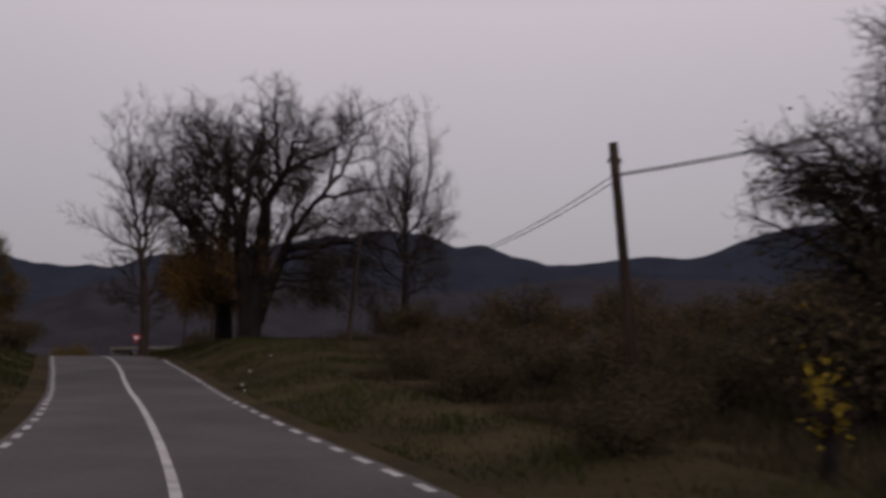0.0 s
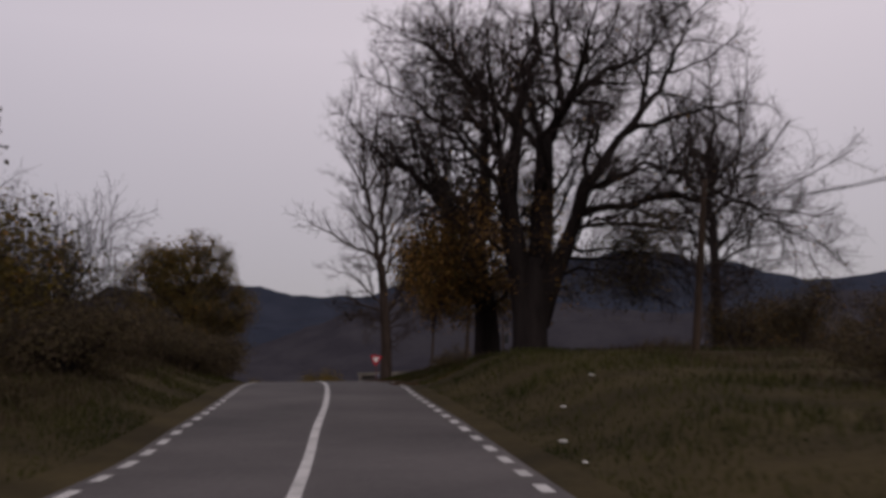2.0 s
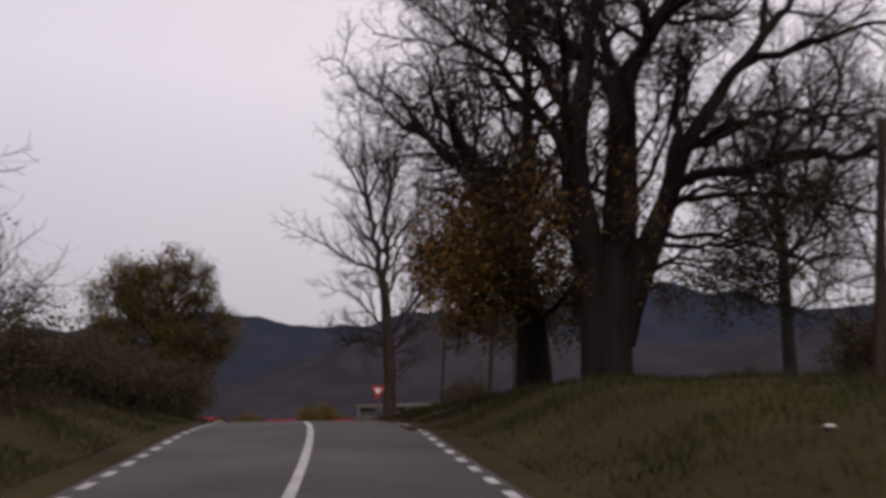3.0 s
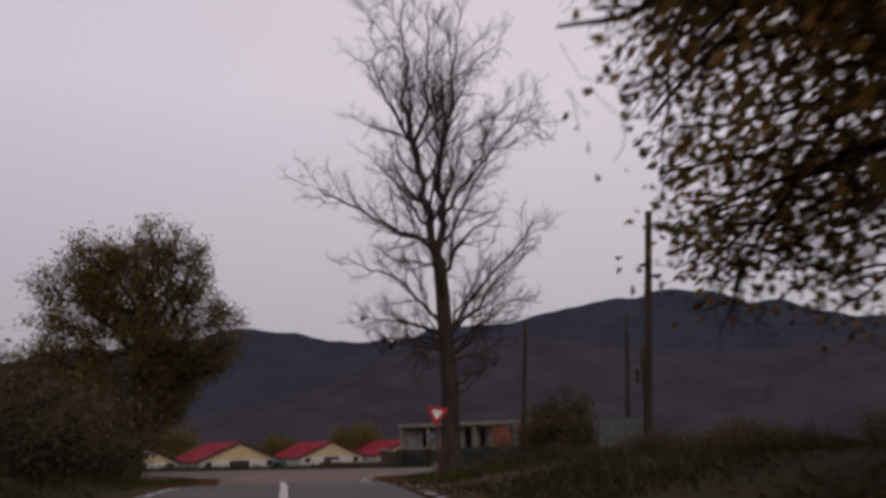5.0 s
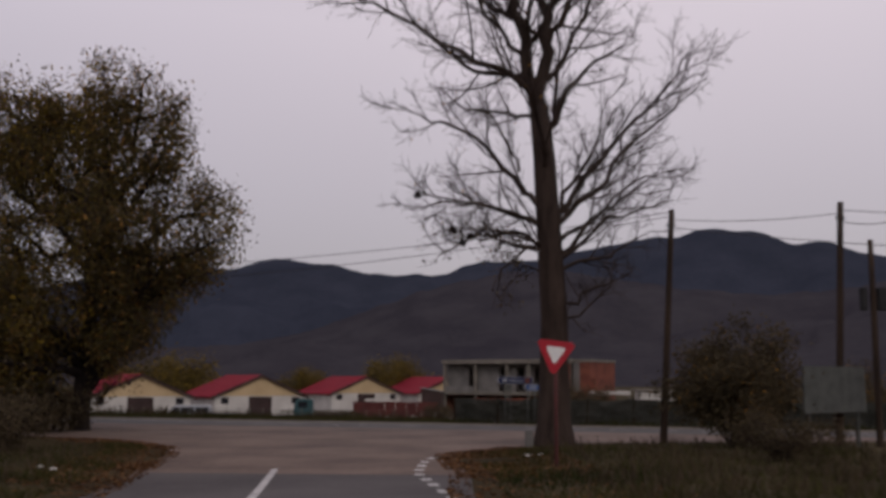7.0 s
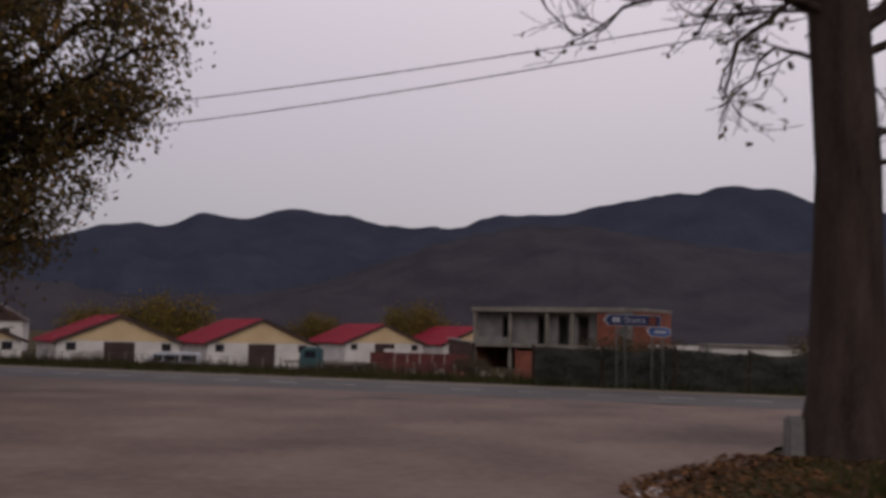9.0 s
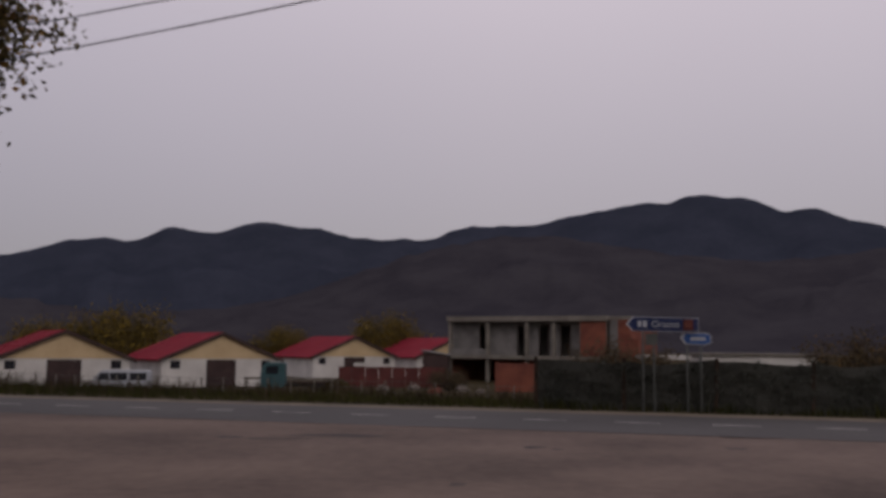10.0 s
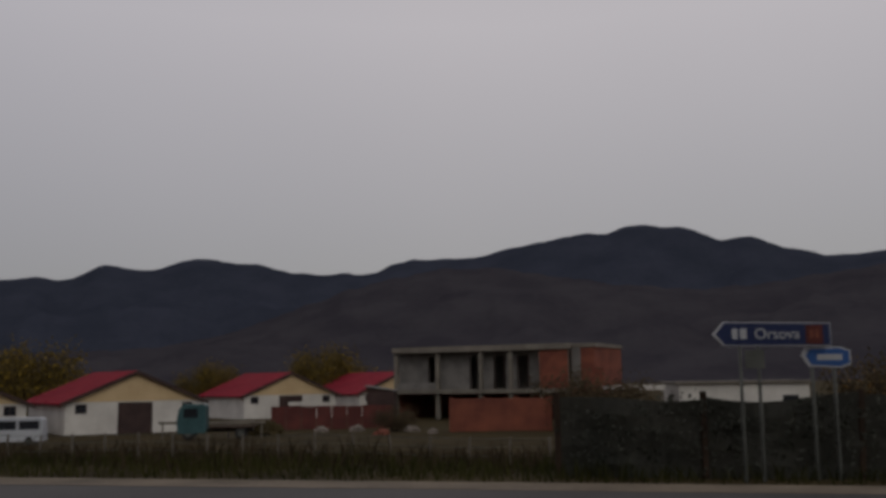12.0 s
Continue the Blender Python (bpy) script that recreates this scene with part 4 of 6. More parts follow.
# the tall poplar at the junction
poplar = plant("poplar_tree", "tall bare poplar with upright limbs beside the junction", "tree", (-0.75, 62.3, -0.05), dict(POPLAR, extra=0, first=0.07, kids=(7, 13, 9, 8, 0), tip=(0.2, 0.03, 0.017, 0.010, 0.007)), 31,
      trunk=[[(0, 0, -0.3, 1.0), (0, 0, 0.2, 0.78), (0, 0, 0.9, 0.62), (0.02, 0, 3, 0.53), (0.05, 0, 4.6, 0.5), (-0.14, 0, 8.1, 0.45), (-0.27, 0, 10.6, 0.41), (-0.45, 0, 12.5, 0.36)]],
      limbs=[[(-0.5, 0, 12.3, 0.27), (-0.85, 0.1, 13.7, 0.25), (-1.14, 0.2, 15.9, 0.22), (-1.58, 0.3, 18.1, 0.19), (-1.8, 0.3, 19.6, 0.17), (-2.12, 0.3, 21.1, 0.12), (-2.26, 0.3, 23.4, 0.09), (-2.35, 0.3, 26.0, 0.06), (-2.4, 0.3, 30.0, 0.02)],
             [(-0.42, 0, 12.3, 0.27), (-0.28, -0.1, 15.2, 0.22), (-0.33, -0.2, 17.8, 0.18), (-0.15, -0.2, 19.1, 0.15), (0.2, -0.2, 20.2, 0.12), (0.66, -0.2, 22.7, 0.09), (0.95, -0.2, 25.4, 0.06), (0.9, -0.2, 29.6, 0.02)],
             [(-1.8, 0.3, 19.5, 0.12), (-2.5, 0.1, 20.7, 0.1), (-3.43, 0, 22.4, 0.08), (-3.95, -0.1, 24.0, 0.06), (-4.35, -0.2, 26.6, 0.03), (-4.4, -0.2, 28.6, 0.015)],
             [(-1.8, 0.3, 19.5, 0.14), (-1.08, 0.5, 21.4, 0.12), (-0.86, 0.6, 22.2, 0.1), (-0.8, 0.6, 24.2, 0.07), (-0.72, 0.6, 27, 0.05), (-0.8, 0.6, 31.0, 0.02)],
             [(-0.86, 0.6, 22.0, 0.08), (0.2, 0.9, 23.6, 0.07), (0.84, 1.0, 24.2, 0.06), (2.12, 1.2, 25.3, 0.04), (4.0, 1.4, 26.8, 0.015)],
             [(-0.25, 0, 13.4, 0.1), (1.3, 0.5, 16.0, 0.075), (2.5, 0.8, 18.2, 0.05), (3.4, 0.9, 20.2, 0.015)],
             [(-0.2, 0, 7.3, 0.06), (-1.1, -0.5, 7.0, 0.045), (-1.9, -0.9, 6.3, 0.03), (-2.2, -1.1, 5.5, 0.012)],
             [(-0.2, 0, 14.4, 0.13), (0.72, -0.3, 16.5, 0.11), (1.97, -0.6, 17.8, 0.08), (3.24, -0.8, 19.3, 0.06), (4.2, -0.9, 20.4, 0.04), (5.2, -1.0, 20.7, 0.025), (5.7, -1.0, 20.4, 0.012)],
             [(1.9, -0.6, 17.7, 0.07), (2.32, -0.2, 19.5, 0.055), (3.6, 0.0, 21.6, 0.035), (4.9, 0.1, 22.9, 0.012)],
             [(-0.2, 0, 11.6, 0.13), (0.66, 0.4, 13.3, 0.1), (1.75, 0.8, 14.5, 0.06), (3.2, 1.0, 15.4, 0.015)],
             [(0.05, 0, 8.4, 0.12), (1.21, 0.3, 9.9, 0.1), (3.06, 0.5, 12.0, 0.07), (4.4, 0.6, 13.4, 0.045), (5.4, 0.6, 14.8, 0.012)],
             [(0.15, 0, 8.0, 0.12), (1.5, -0.3, 9.2, 0.09), (2.5, -0.5, 10.6, 0.07), (3.8, -0.7, 11.7, 0.045), (5.0, -0.8, 12.9, 0.012)],
             [(0.1, 0, 7.9, 0.1), (0.98, 0.8, 9.9, 0.075), (1.69, 1.2, 11.2, 0.05), (2.3, 1.4, 13.2, 0.015)],
             [(0.2, 0, 6.9, 0.1), (2.0, 0.5, 8.7, 0.075), (2.9, 0.7, 9.3, 0.05), (4.4, 0.8, 10.2, 0.015)],
             [(-0.6, 0, 12.7, 0.13), (-1.76, -0.2, 13.9, 0.12), (-3.3, -0.5, 14.5, 0.1), (-5.75, -0.8, 15.8, 0.07), (-7.0, -0.9, 16.3, 0.045), (-7.8, -1.0, 16.9, 0.012)],
             [(-1.1, 0.1, 14.6, 0.1), (-2.06, 0.4, 15.9, 0.08), (-2.9, 0.6, 17.3, 0.055), (-3.5, 0.7, 18.6, 0.015)],
             [(-0.3, 0, 8.5, 0.12), (-1.4, -0.2, 9.8, 0.1), (-2.4, -0.4, 10.9, 0.08), (-3.6, -0.6, 11.6, 0.06), (-4.8, -0.8, 12.0, 0.035), (-5.5, -0.9, 12.2, 0.012)],
             [(-1.2, -0.2, 10.0, 0.06), (-1.55, 0.2, 11.1, 0.05), (-2.3, 0.5, 12.4, 0.035), (-3.6, 0.8, 12.9, 0.012)],
             [(-0.6, 0, 12.0, 0.08), (-1.6, 0.8, 12.5, 0.06), (-2.7, 1.4, 12.8, 0.04), (-4.2, 1.8, 13.2, 0.012)],
             [(-0.25, 0, 8.1, 0.1), (-1.32, 0.2, 8.4, 0.085), (-2.38, 0.3, 8.8, 0.06), (-3.6, 0.4, 9.0, 0.04), (-5.4, 0.5, 8.9, 0.012)],
             [(-0.2, 0, 7.0, 0.09), (-1.4, 1.2, 8.0, 0.07), (-2.8, 2.0, 8.0, 0.045), (-4.2, 2.4, 7.4, 0.012)],
             [(-0.3, 0, 9.8, 0.11), (-0.7, -2.0, 12.0, 0.08), (-1.1, -3.4, 14.4, 0.04), (-1.3, -4.2, 16.6, 0.012)],
             [(-0.3, 0, 10.4, 0.11), (0.2, 2.0, 13.0, 0.08), (0.6, 3.4, 15.8, 0.04), (0.8, 4.0, 18.0, 0.012)],
             [(-0.2, 0, 7.9, 0.09), (-2.6, -1.4, 8.6, 0.05), (-4.75, -2.5, 8.72, 0.015)],
             [(-0.1, 0, 7.0, 0.09), (-1.8, -1.1, 7.3, 0.05), (-2.95, -1.8, 7.4, 0.03), (-3.2, -2.15, 7.1, 0.012)],
             [(-0.1, 0, 7.2, 0.08), (-2.4, -1.4, 7.7, 0.04), (-3.55, -2.1, 7.6, 0.012)],
             [(0.1, 0, 4.4, 0.06), (1.2, -0.3, 5.0, 0.04), (2.2, -0.5, 5.9, 0.015)],
             [(0.3, 0, 6.8, 0.09), (1.65, -0.2, 7.95, 0.06), (3.05, -0.4, 8.5, 0.035), (4.2, -0.5, 8.9, 0.015)], [(0.3, 0, 6.4, 0.08), (2.1, 0.3, 6.9, 0.05), (3.7, 0.5, 7.9, 0.015)],
             [(0.3, 0, 5.2, 0.07), (1.6, 0.2, 5.8, 0.045), (2.8, 0.4, 6.3, 0.015)], [(0.2, 0, 7.4, 0.1), (1.9, 0.8, 8.6, 0.06), (3.6, 1.2, 10.1, 0.03), (4.6, 1.4, 10.0, 0.012)],
             [(-0.4, 0, 6.3, 0.05), (-1.0, 0.3, 6.6, 0.03), (-1.7, 0.5, 5.9, 0.012)]],
      bark=BARK_PALE, leaves=[(LEAF_BROWN, 420, 0.10, 0.1, lambda p: p.x < 0.5, "a few clinging brown leaves"), (LEAF_DARK, 130, 0.13, 0.12, lambda p: p.z < 7.4 and p.x < 0.2, "withered leaves on the lowest twigs")], trim=lambda p: p.x > -2.3 or p.z > 6.7)
for x, y, z in ((-4.75, -2.5, 8.72), (-3.55, -2.1, 7.6), (-2.95, -1.8, 7.4), (-3.2, -2.15, 7.1)):
    bm = bmesh.new()
    bmesh.ops.create_icosphere(bm, subdivisions=2, radius=0.13)
    for v in bm.verts:
        v.co *= 1 + 0.45 * noise.noise(v.co * 14 + Vector((x, y, z)))
    bmesh.ops.translate(bm, vec=(x, y, z), verts=bm.verts)
    part("seed_clump", bm, BARK, poplar, "small dark clump on a twig")
# second poplar in the field
plant("field_poplar", "bare fan-shaped poplar standing in the field", "tree", (24.85, 41.1, GZ(24.85, 41.1) - 0.1), dict(POPLAR, extra=0), 47,
      trunk=[[(0, 0, -0.2, 0.6), (0, 0, 1, 0.46), (0.0, 0, 6, 0.38), (0.1, 0, 12.5, 0.3)]],
      limbs=[[(0.1, 0, 12.0, 0.24), (0.0, 0, 17, 0.15), (0.5, 0.2, 24.5, 0.03)], [(0.1, 0, 11.5, 0.18), (-1.6, 0.3, 15.5, 0.12), (-3.2, 0.6, 22.8, 0.03)],
             [(0.1, 0, 11, 0.18), (1.8, -0.3, 15.5, 0.12), (2.6, -0.4, 23.8, 0.03)], [(0, 0, 10, 0.16), (-2.4, -0.4, 13.5, 0.1), (-4.6, -0.6, 19.0, 0.03)],
             [(0, 0, 9.6, 0.16), (2.6, 0.4, 13.0, 0.1), (4.4, 0.6, 18.6, 0.03)], [(0, 0, 8, 0.13), (2.6, 0, 10.2, 0.08), (4.4, 0, 14.0, 0.03)],
             [(0, 0, 7.4, 0.13), (-2.4, 0, 9.6, 0.08), (-4.0, 0, 13.0, 0.03)], [(0, 0, 11, 0.16), (0.6, 2.0, 15, 0.1), (1.0, 3.2, 21, 0.03)],
             [(0, 0, 11, 0.16), (-0.6, -2.0, 15, 0.1), (-1.0, -3.2, 21, 0.03)], [(0, 0, 5.5, 0.09), (2.6, 0.4, 7.6, 0.06), (4.2, 0.6, 10.8, 0.02)],
             [(0, 0, 6.5, 0.08), (2.0, -0.8, 8.0, 0.05), (3.8, -1.4, 8.2, 0.02)], [(0, 0, 9, 0.1), (2.0, 1.2, 11.5, 0.07), (3.6, 1.8, 14.4, 0.02)],
             [(0, 0, 8.5, 0.1), (2.4, -1.0, 11.0, 0.06), (4.2, -1.4, 13.0, 0.02)], [(0, 0, 6.8, 0.08), (-1.8, 0.8, 8.4, 0.05), (-3.4, 1.2, 9.4, 0.02)]],
      bark=BARK)
# dense tree over the far verge


def leafy_crown(p):
    low = np.interp(p.x + 0.35 * (p.y + 1.5), (-8, -4, 2.9, 4.4, 5.2, 6.4, 8.4), (4.5, 2.2, 2.6, 5.6, 6.7, 7.3, 9.6))
    wide = np.interp(p.z, (2, 5, 6.8, 9.3, 11.0, 12.2, 14.6, 17.5), (3.0, 5.2, 7.0, 8.2, 7.3, 5.4, 5.7, 3.2))
    return p.z > low and -wide - 1.2 < p.x < wide and (p.x + 0.46 * p.y < 5.5 or p.z - 0.265 * p.y > 6.6 + 1.24 * (p.x + 0.46 * p.y - 6.2))


plant("leafy_tree", "dense dark olive autumn tree beside the junction", "tree", (-22.0, 72.0, GZ(-22.0, 72.0) - 0.1), BROAD, 53,
      trunk=[[(0, 0, -0.2, 0.55), (0, 0, 1.0, 0.44), (0.2, -0.2, 4, 0.36), (0.6, -0.4, 8.0, 0.28), (1.0, -0.6, 13, 0.16)]],
      limbs=[[(0.2, -0.2, 3.6, 0.2), (2.8, -1.2, 6.4, 0.14), (5.2, -1.8, 8.2, 0.08), (7.4, -2.2, 9.0, 0.03)], [(0.3, -0.2, 4.4, 0.2), (3.4, -0.6, 6.4, 0.13), (5.0, -1.0, 7.2, 0.08), (6.2, -1.2, 7.6, 0.03)],
             [(0.3, -0.2, 4.0, 0.2), (3.0, 1.2, 6.6, 0.13), (4.4, 1.6, 7.6, 0.08), (5.2, 1.8, 8.6, 0.03)], [(0.3, -0.2, 4.0, 0.2), (-2.8, -1.2, 6.6, 0.13), (-5.6, -2.0, 9.4, 0.03)],
             [(0.6, -0.4, 7.5, 0.18), (2.8, -2.0, 10.6, 0.12), (4.6, -3.0, 13.4, 0.03)], [(1.0, -0.6, 12.0, 0.14), (1.4, -1.0, 14.6, 0.09), (1.6, -1.4, 16.7, 0.03)],
             [(0.8, -0.5, 10, 0.16), (-1.8, -1.4, 13.2, 0.1), (-3.2, -1.8, 16.0, 0.03)], [(0.8, -0.5, 10, 0.16), (3.4, -1.0, 13.0, 0.1), (4.8, -1.4, 15.6, 0.03)],
             [(0.4, -0.3, 5.5, 0.18), (-1.0, 2.8, 8.5, 0.12), (-2.0, 4.6, 11.5, 0.03)], [(0.2, -0.2, 3.0, 0.16), (-0.8, -3.0, 5.2, 0.1), (-1.6, -4.8, 6.6, 0.03)],
             [(0.2, -0.2, 2.8, 0.16), (-3.2, -1.8, 4.6, 0.1), (-6.4, -3.0, 5.6, 0.03)], [(0.6, -0.4, 8.0, 0.16), (-2.6, -2.0, 11.0, 0.1), (-5.2, -3.0, 13.2, 0.03)],
             [(0.6, -0.4, 7.0, 0.16), (-3.4, 0.4, 9.6, 0.1), (-7.0, 0.8, 11.8, 0.03)], [(0.6, -0.4, 8.0, 0.16), (4.0, 0.6, 10.4, 0.1), (6.4, 1.0, 11.8, 0.03)],
             [(0.9, -0.5, 11, 0.14), (-0.6, 0.6, 14.4, 0.08), (-1.0, 1.0, 17.0, 0.03)], [(0.9, -0.5, 11, 0.14), (2.6, -1.6, 14.2, 0.08), (3.4, -2.2, 16.8, 0.03)],
             [(0.3, -0.2, 3.4, 0.16), (-4.2, 0.6, 5.8, 0.1), (-8.4, 0.8, 7.4, 0.03)], [(0.2, -0.2, 3.0, 0.14), (1.4, -1.6, 3.9, 0.08), (2.2, -2.4, 4.2, 0.03)],
             [(0.2, -0.2, 2.6, 0.14), (-2.0, 2.0, 3.8, 0.08), (-4.0, 3.6, 4.2, 0.03)],
             [(0.9, -0.5, 10.5, 0.12), (-1.2, -0.8, 13.4, 0.08), (-2.4, -1.0, 15.8, 0.03)], [(0.8, -0.4, 9.6, 0.12), (-2.6, 0.2, 12.4, 0.08), (-4.4, 0.4, 14.6, 0.03)]],
      leaves=[(LEAF_OLIVE, 50000, 0.14, 0.34, lambda p: leafy_crown(p) and p.z < 15.8, "dense dull olive leaves"), (LEAF_DARK, 28000, 0.14, 0.34, leafy_crown, "dark leaves"),
              (LEAF_BROWN, 12000, 0.14, 0.34, leafy_crown, "brown leaves"), (LEAF_YELLOW, 9000, 0.15, 0.3, lambda p: leafy_crown(p) and p.x < 1.5, "scattered yellow leaves")], trim=leafy_crown)

# ---- shrubs, hedges and smaller trees ----
BUSH = dict(full=(3, 4.5, 2.0, 1), seg=(0.7, 0.5, 0.4, 0.3), tip=(0.04, 0.015, 0.008, 0.005), gnarl=(0.1, 0.16, 0.2, 0.22), rise=(0.04, 0.05, 0.04, 0.02),
            kids=(6, 12, 9, 0), start=(0.15, 0.12, 0.1, 0), angle=(40, 42, 42, 40), ratio=(0.6, 0.45, 0.5, 0), thin=0.5, least=0.35, extra=0, extra_length=3)
WILLOW = dict(full=(5, 5, 2.5, 1), seg=(0.8, 0.6, 0.5, 0.3), tip=(0.08, 0.03, 0.012, 0.006), gnarl=(0.05, 0.12, 0.14, 0.12), rise=(0.02, 0.03, -0.16, -0.38),
              kids=(6, 10, 11, 0), start=(0.4, 0.2, 0.1, 0), angle=(50, 50, 60, 50), ratio=(0.6, 0.5, 0.7, 0), thin=0.5, least=0.6, extra=0, extra_length=5)


def shrub(name, label, place, height, spread, seed, leaves, stems=9, turn=0.0, bark=BARK, group="", lean=(0, 0)):
    rng = random.Random(seed)
    limbs = []
    for k in range(stems):
        a = 6.283 * (k + rng.random() * 0.7) / stems
        s = spread * rng.uniform(0.35, 1.0)
        h = height * rng.uniform(0.55, 1.0) * (1.1 - 0.35 * s / spread)
        limbs.append([(0.15 * math.cos(a), 0.15 * math.sin(a), -0.1, 0.05), (s * 0.35 * math.cos(a) + lean[0] * 0.3, s * 0.35 * math.sin(a) + lean[1] * 0.3, h * 0.4, 0.035),
                      (s * 0.75 * math.cos(a) + lean[0], s * 0.75 * math.sin(a) + lean[1], h * 0.75, 0.02), (s * math.cos(a) + lean[0] * 1.3, s * math.sin(a) + lean[1] * 1.3, h, 0.01)])
    root = plant(name, label, "shrub", place, BUSH, seed, limbs=limbs, trunk=[[(0, 0, -0.2, 0.12), (0, 0, 0.3, 0.09), (0.02, 0, 0.6, 0.06)]], bark=bark, leaves=leaves, group=group)
    root.rotation_euler = (0, 0, radians(turn))
    return root


ALL = lambda p: True
bare = shrub("bare_shrub", "tangled bare brown shrub on the road bank", (-9.3, -3.0, gz(-9.3, -3.0)), 6.0, 3.4, 61, [(LEAF_DARK, 2600, 0.10, 0.25, lambda p: p.z < 3.6, "withered dark leaves")], 12, group="roadside shrubs")
olive = shrub("olive_shrub", "dense brownish olive shrub on the road bank", (-17.0, 7.5, gz(-17.0, 7.5)), 4.6, 3.2, 67, [(LEAF_OLIVE, 6600, 0.13, 0.3, ALL, "dull olive leaves"), (LEAF_DARK, 1800, 0.13, 0.3, ALL, "dark leaves"), (LEAF_BROWN, 900, 0.12, 0.3, ALL, "brown leaves"), (LEAF_YELLOW, 1500, 0.13, 0.3, ALL, "golden leaves")], 12, group="roadside shrubs")
low = shrub("low_bramble", "low dark bramble thicket", (-9.0, 2.5, gz(-9.0, 2.5)), 2.2, 2.4, 71, [(LEAF_DARK, 3500, 0.11, 0.25, ALL, "dark bramble leaves"), (WEED, 900, 0.12, 0.3, ALL, "withered leaves")], 11, group="roadside shrubs")
russet = shrub("russet_shrub", "reddish brown autumn shrub", (21.0, -6.0, gz(21, -6)), 3.4, 2.4, 73, [(LEAF_BROWN, 500, 0.10, 0.25, ALL, "russet leaves"), (LEAF_DARK, 4200, 0.11, 0.25, ALL, "dull brown leaves")], 10, group="field shrubs")


def more(ob, x, y, size, turn, dz=0.0, label=""):
    c = copy_thing(ob, pose(x, y, gz(x, y) + dz, 0, 0, turn))
    c.scale = (size, size, size)
    if label:
        c["label"] = label
    return c


for x, y, k, a in ((-12.4, -8.5, 0.95, 40), (-13.5, 1.0, 1.0, 150), (-12.4, 9.8, 0.95, 260)):
    more(bare, x, y, k, a)
for x, y, k, a in ((-9.6, -9.5, 0.95, 20), (-14.0, -16, 1.1, 100), (-13.5, 15.5, 0.45, 200), (-16.0, 25, 0.5, 310), (-10.2, -24, 0.8, 75), (-13, -32, 0.9, 160), (-9.6, -42, 0.8, 250), (-18.5, 36, 0.65, 15),
                   (-21.5, 46, 0.95, 140), (-26.5, 57, 1.0, 60), (-33, 62, 1.4, 190), (-31.5, 70, 1.7, 240), (-36, 76, 2.0, 20), (-27, 66, 1.0, 90)):
    more(olive, x, y, k, a)
for k, y in enumerate((12.0, 15.5, 19.0, 22.5, 26.5, 31.0, 36.0)):
    more(low, float(left_x(y)) - 2.7 - 0.4 * (k % 2), y, 0.75 + 0.1 * (k % 3), 70 * k, label="brown bramble thicket along the road bank")
for x, y, k, a in ((-23.4, 70.6, 1.0, 15), (-24.6, 71.6, 1.2, 80), (-26.2, 70.0, 1.1, 200), (-7.4, -5.5, 0.9, 50), (-7.0, -14.5, 0.9, 120), (-9.8, 9.5, 0.8, 190), (-11.0, 15, 1.0, 260), (-12.4, 21, 1.1, 20), (-13.6, 28, 1.1, 100), (-15, 34, 1.1, 170), (-17, 41, 1.0, 230), (-18.5, 50, 1.0, 300),
                   (-19.5, 58, 0.9, 30), (-6.5, -23, 0.9, 77), (-24, 64.5, 0.9, 10), (-7.2, -33, 1.0, 200), (4.8, 30, 0.3, 40), (8.5, 38, 0.4, 130), (6.0, 44.5, 0.45, 220), (9.0, 52, 0.6, 310), (13.5, 46, 0.6, 15), (14, 57, 0.8, 100),
                   (5.0, 54.5, 0.6, 50), (12.5, 32, 0.6, 290), (16.5, 24, 0.7, 180), (18.5, 40, 0.8, 60), (17.5, 63, 1.1, 33)):
    more(low, x, y, k, a)
for x, y, k, a in ((11.5, -38.5, 0.55, 10), (15.5, -34.5, 0.7, 200), (10.4, -31.0, 0.55, 290), (13.5, -27.5, 0.7, 50), (17.5, -29.5, 0.8, 130), (21.5, -33, 0.9, 220), (11.0, -22.5, 0.6, 310), (15.5, -20.0, 0.75, 20),
                   (19.5, -24.5, 0.8, 110), (24.5, -28.5, 1.0, 200), (12.5, -13.5, 0.6, 290), (17.5, -12.0, 0.8, 60), (23.0, -16.0, 0.9, 150), (28.5, -33.5, 1.1, 240), (9.6, -41.5, 0.45, 330), (18.5, -44.5, 0.8, 170)):
    more(low, x, y, k, a, label="low dark bramble among withered weeds on the field")
for x, y, k, a in ((16.5, -26.0, 0.55, 40), (20.5, -19.5, 0.6, 130), (25.5, -23.0, 0.8, 220), (13.5, -17.0, 0.5, 310), (28.5, -10.0, 0.9, 70), (34, -28, 1.1, 160)):
    more(russet, x, y, k, a)
for x, y, k, a in ((6.9, 151.0, 2.05, 30), (-9.8, 153, 0.9, 10)):
    more(low, x, y, k, a)
for x, y, k, a in ((31, 4, 1.2, 60), (38, -10, 1.3, 130), (25.5, 14, 1.0, 210), (34, 22, 1.2, 280), (17.5, 12.5, 0.85, 20), (46, 8, 1.5, 100), (28, 30, 1.0, 330), (55, 30, 1.6, 70), (40, 36, 1.2, 150), (20, -22, 0.9, 250), (30, -22, 1.2, 10),
                   (52, -24, 1.7, 190), (16.5, 3, 0.7, 90), (22, 22, 0.9, 170)):
    more(russet, x, y, k, a)
shrub("dark_bush", "round dark bush beside the junction verge", (5.4, 61.0, gz(5.4, 61.0) - 0.1), 3.75, 2.2, 79, [(LEAF_DARK, 18000, 0.11, 0.24, ALL, "dense dark leaves"), (LEAF_BROWN, 900, 0.10, 0.2, ALL, "brown leaves")], 14)
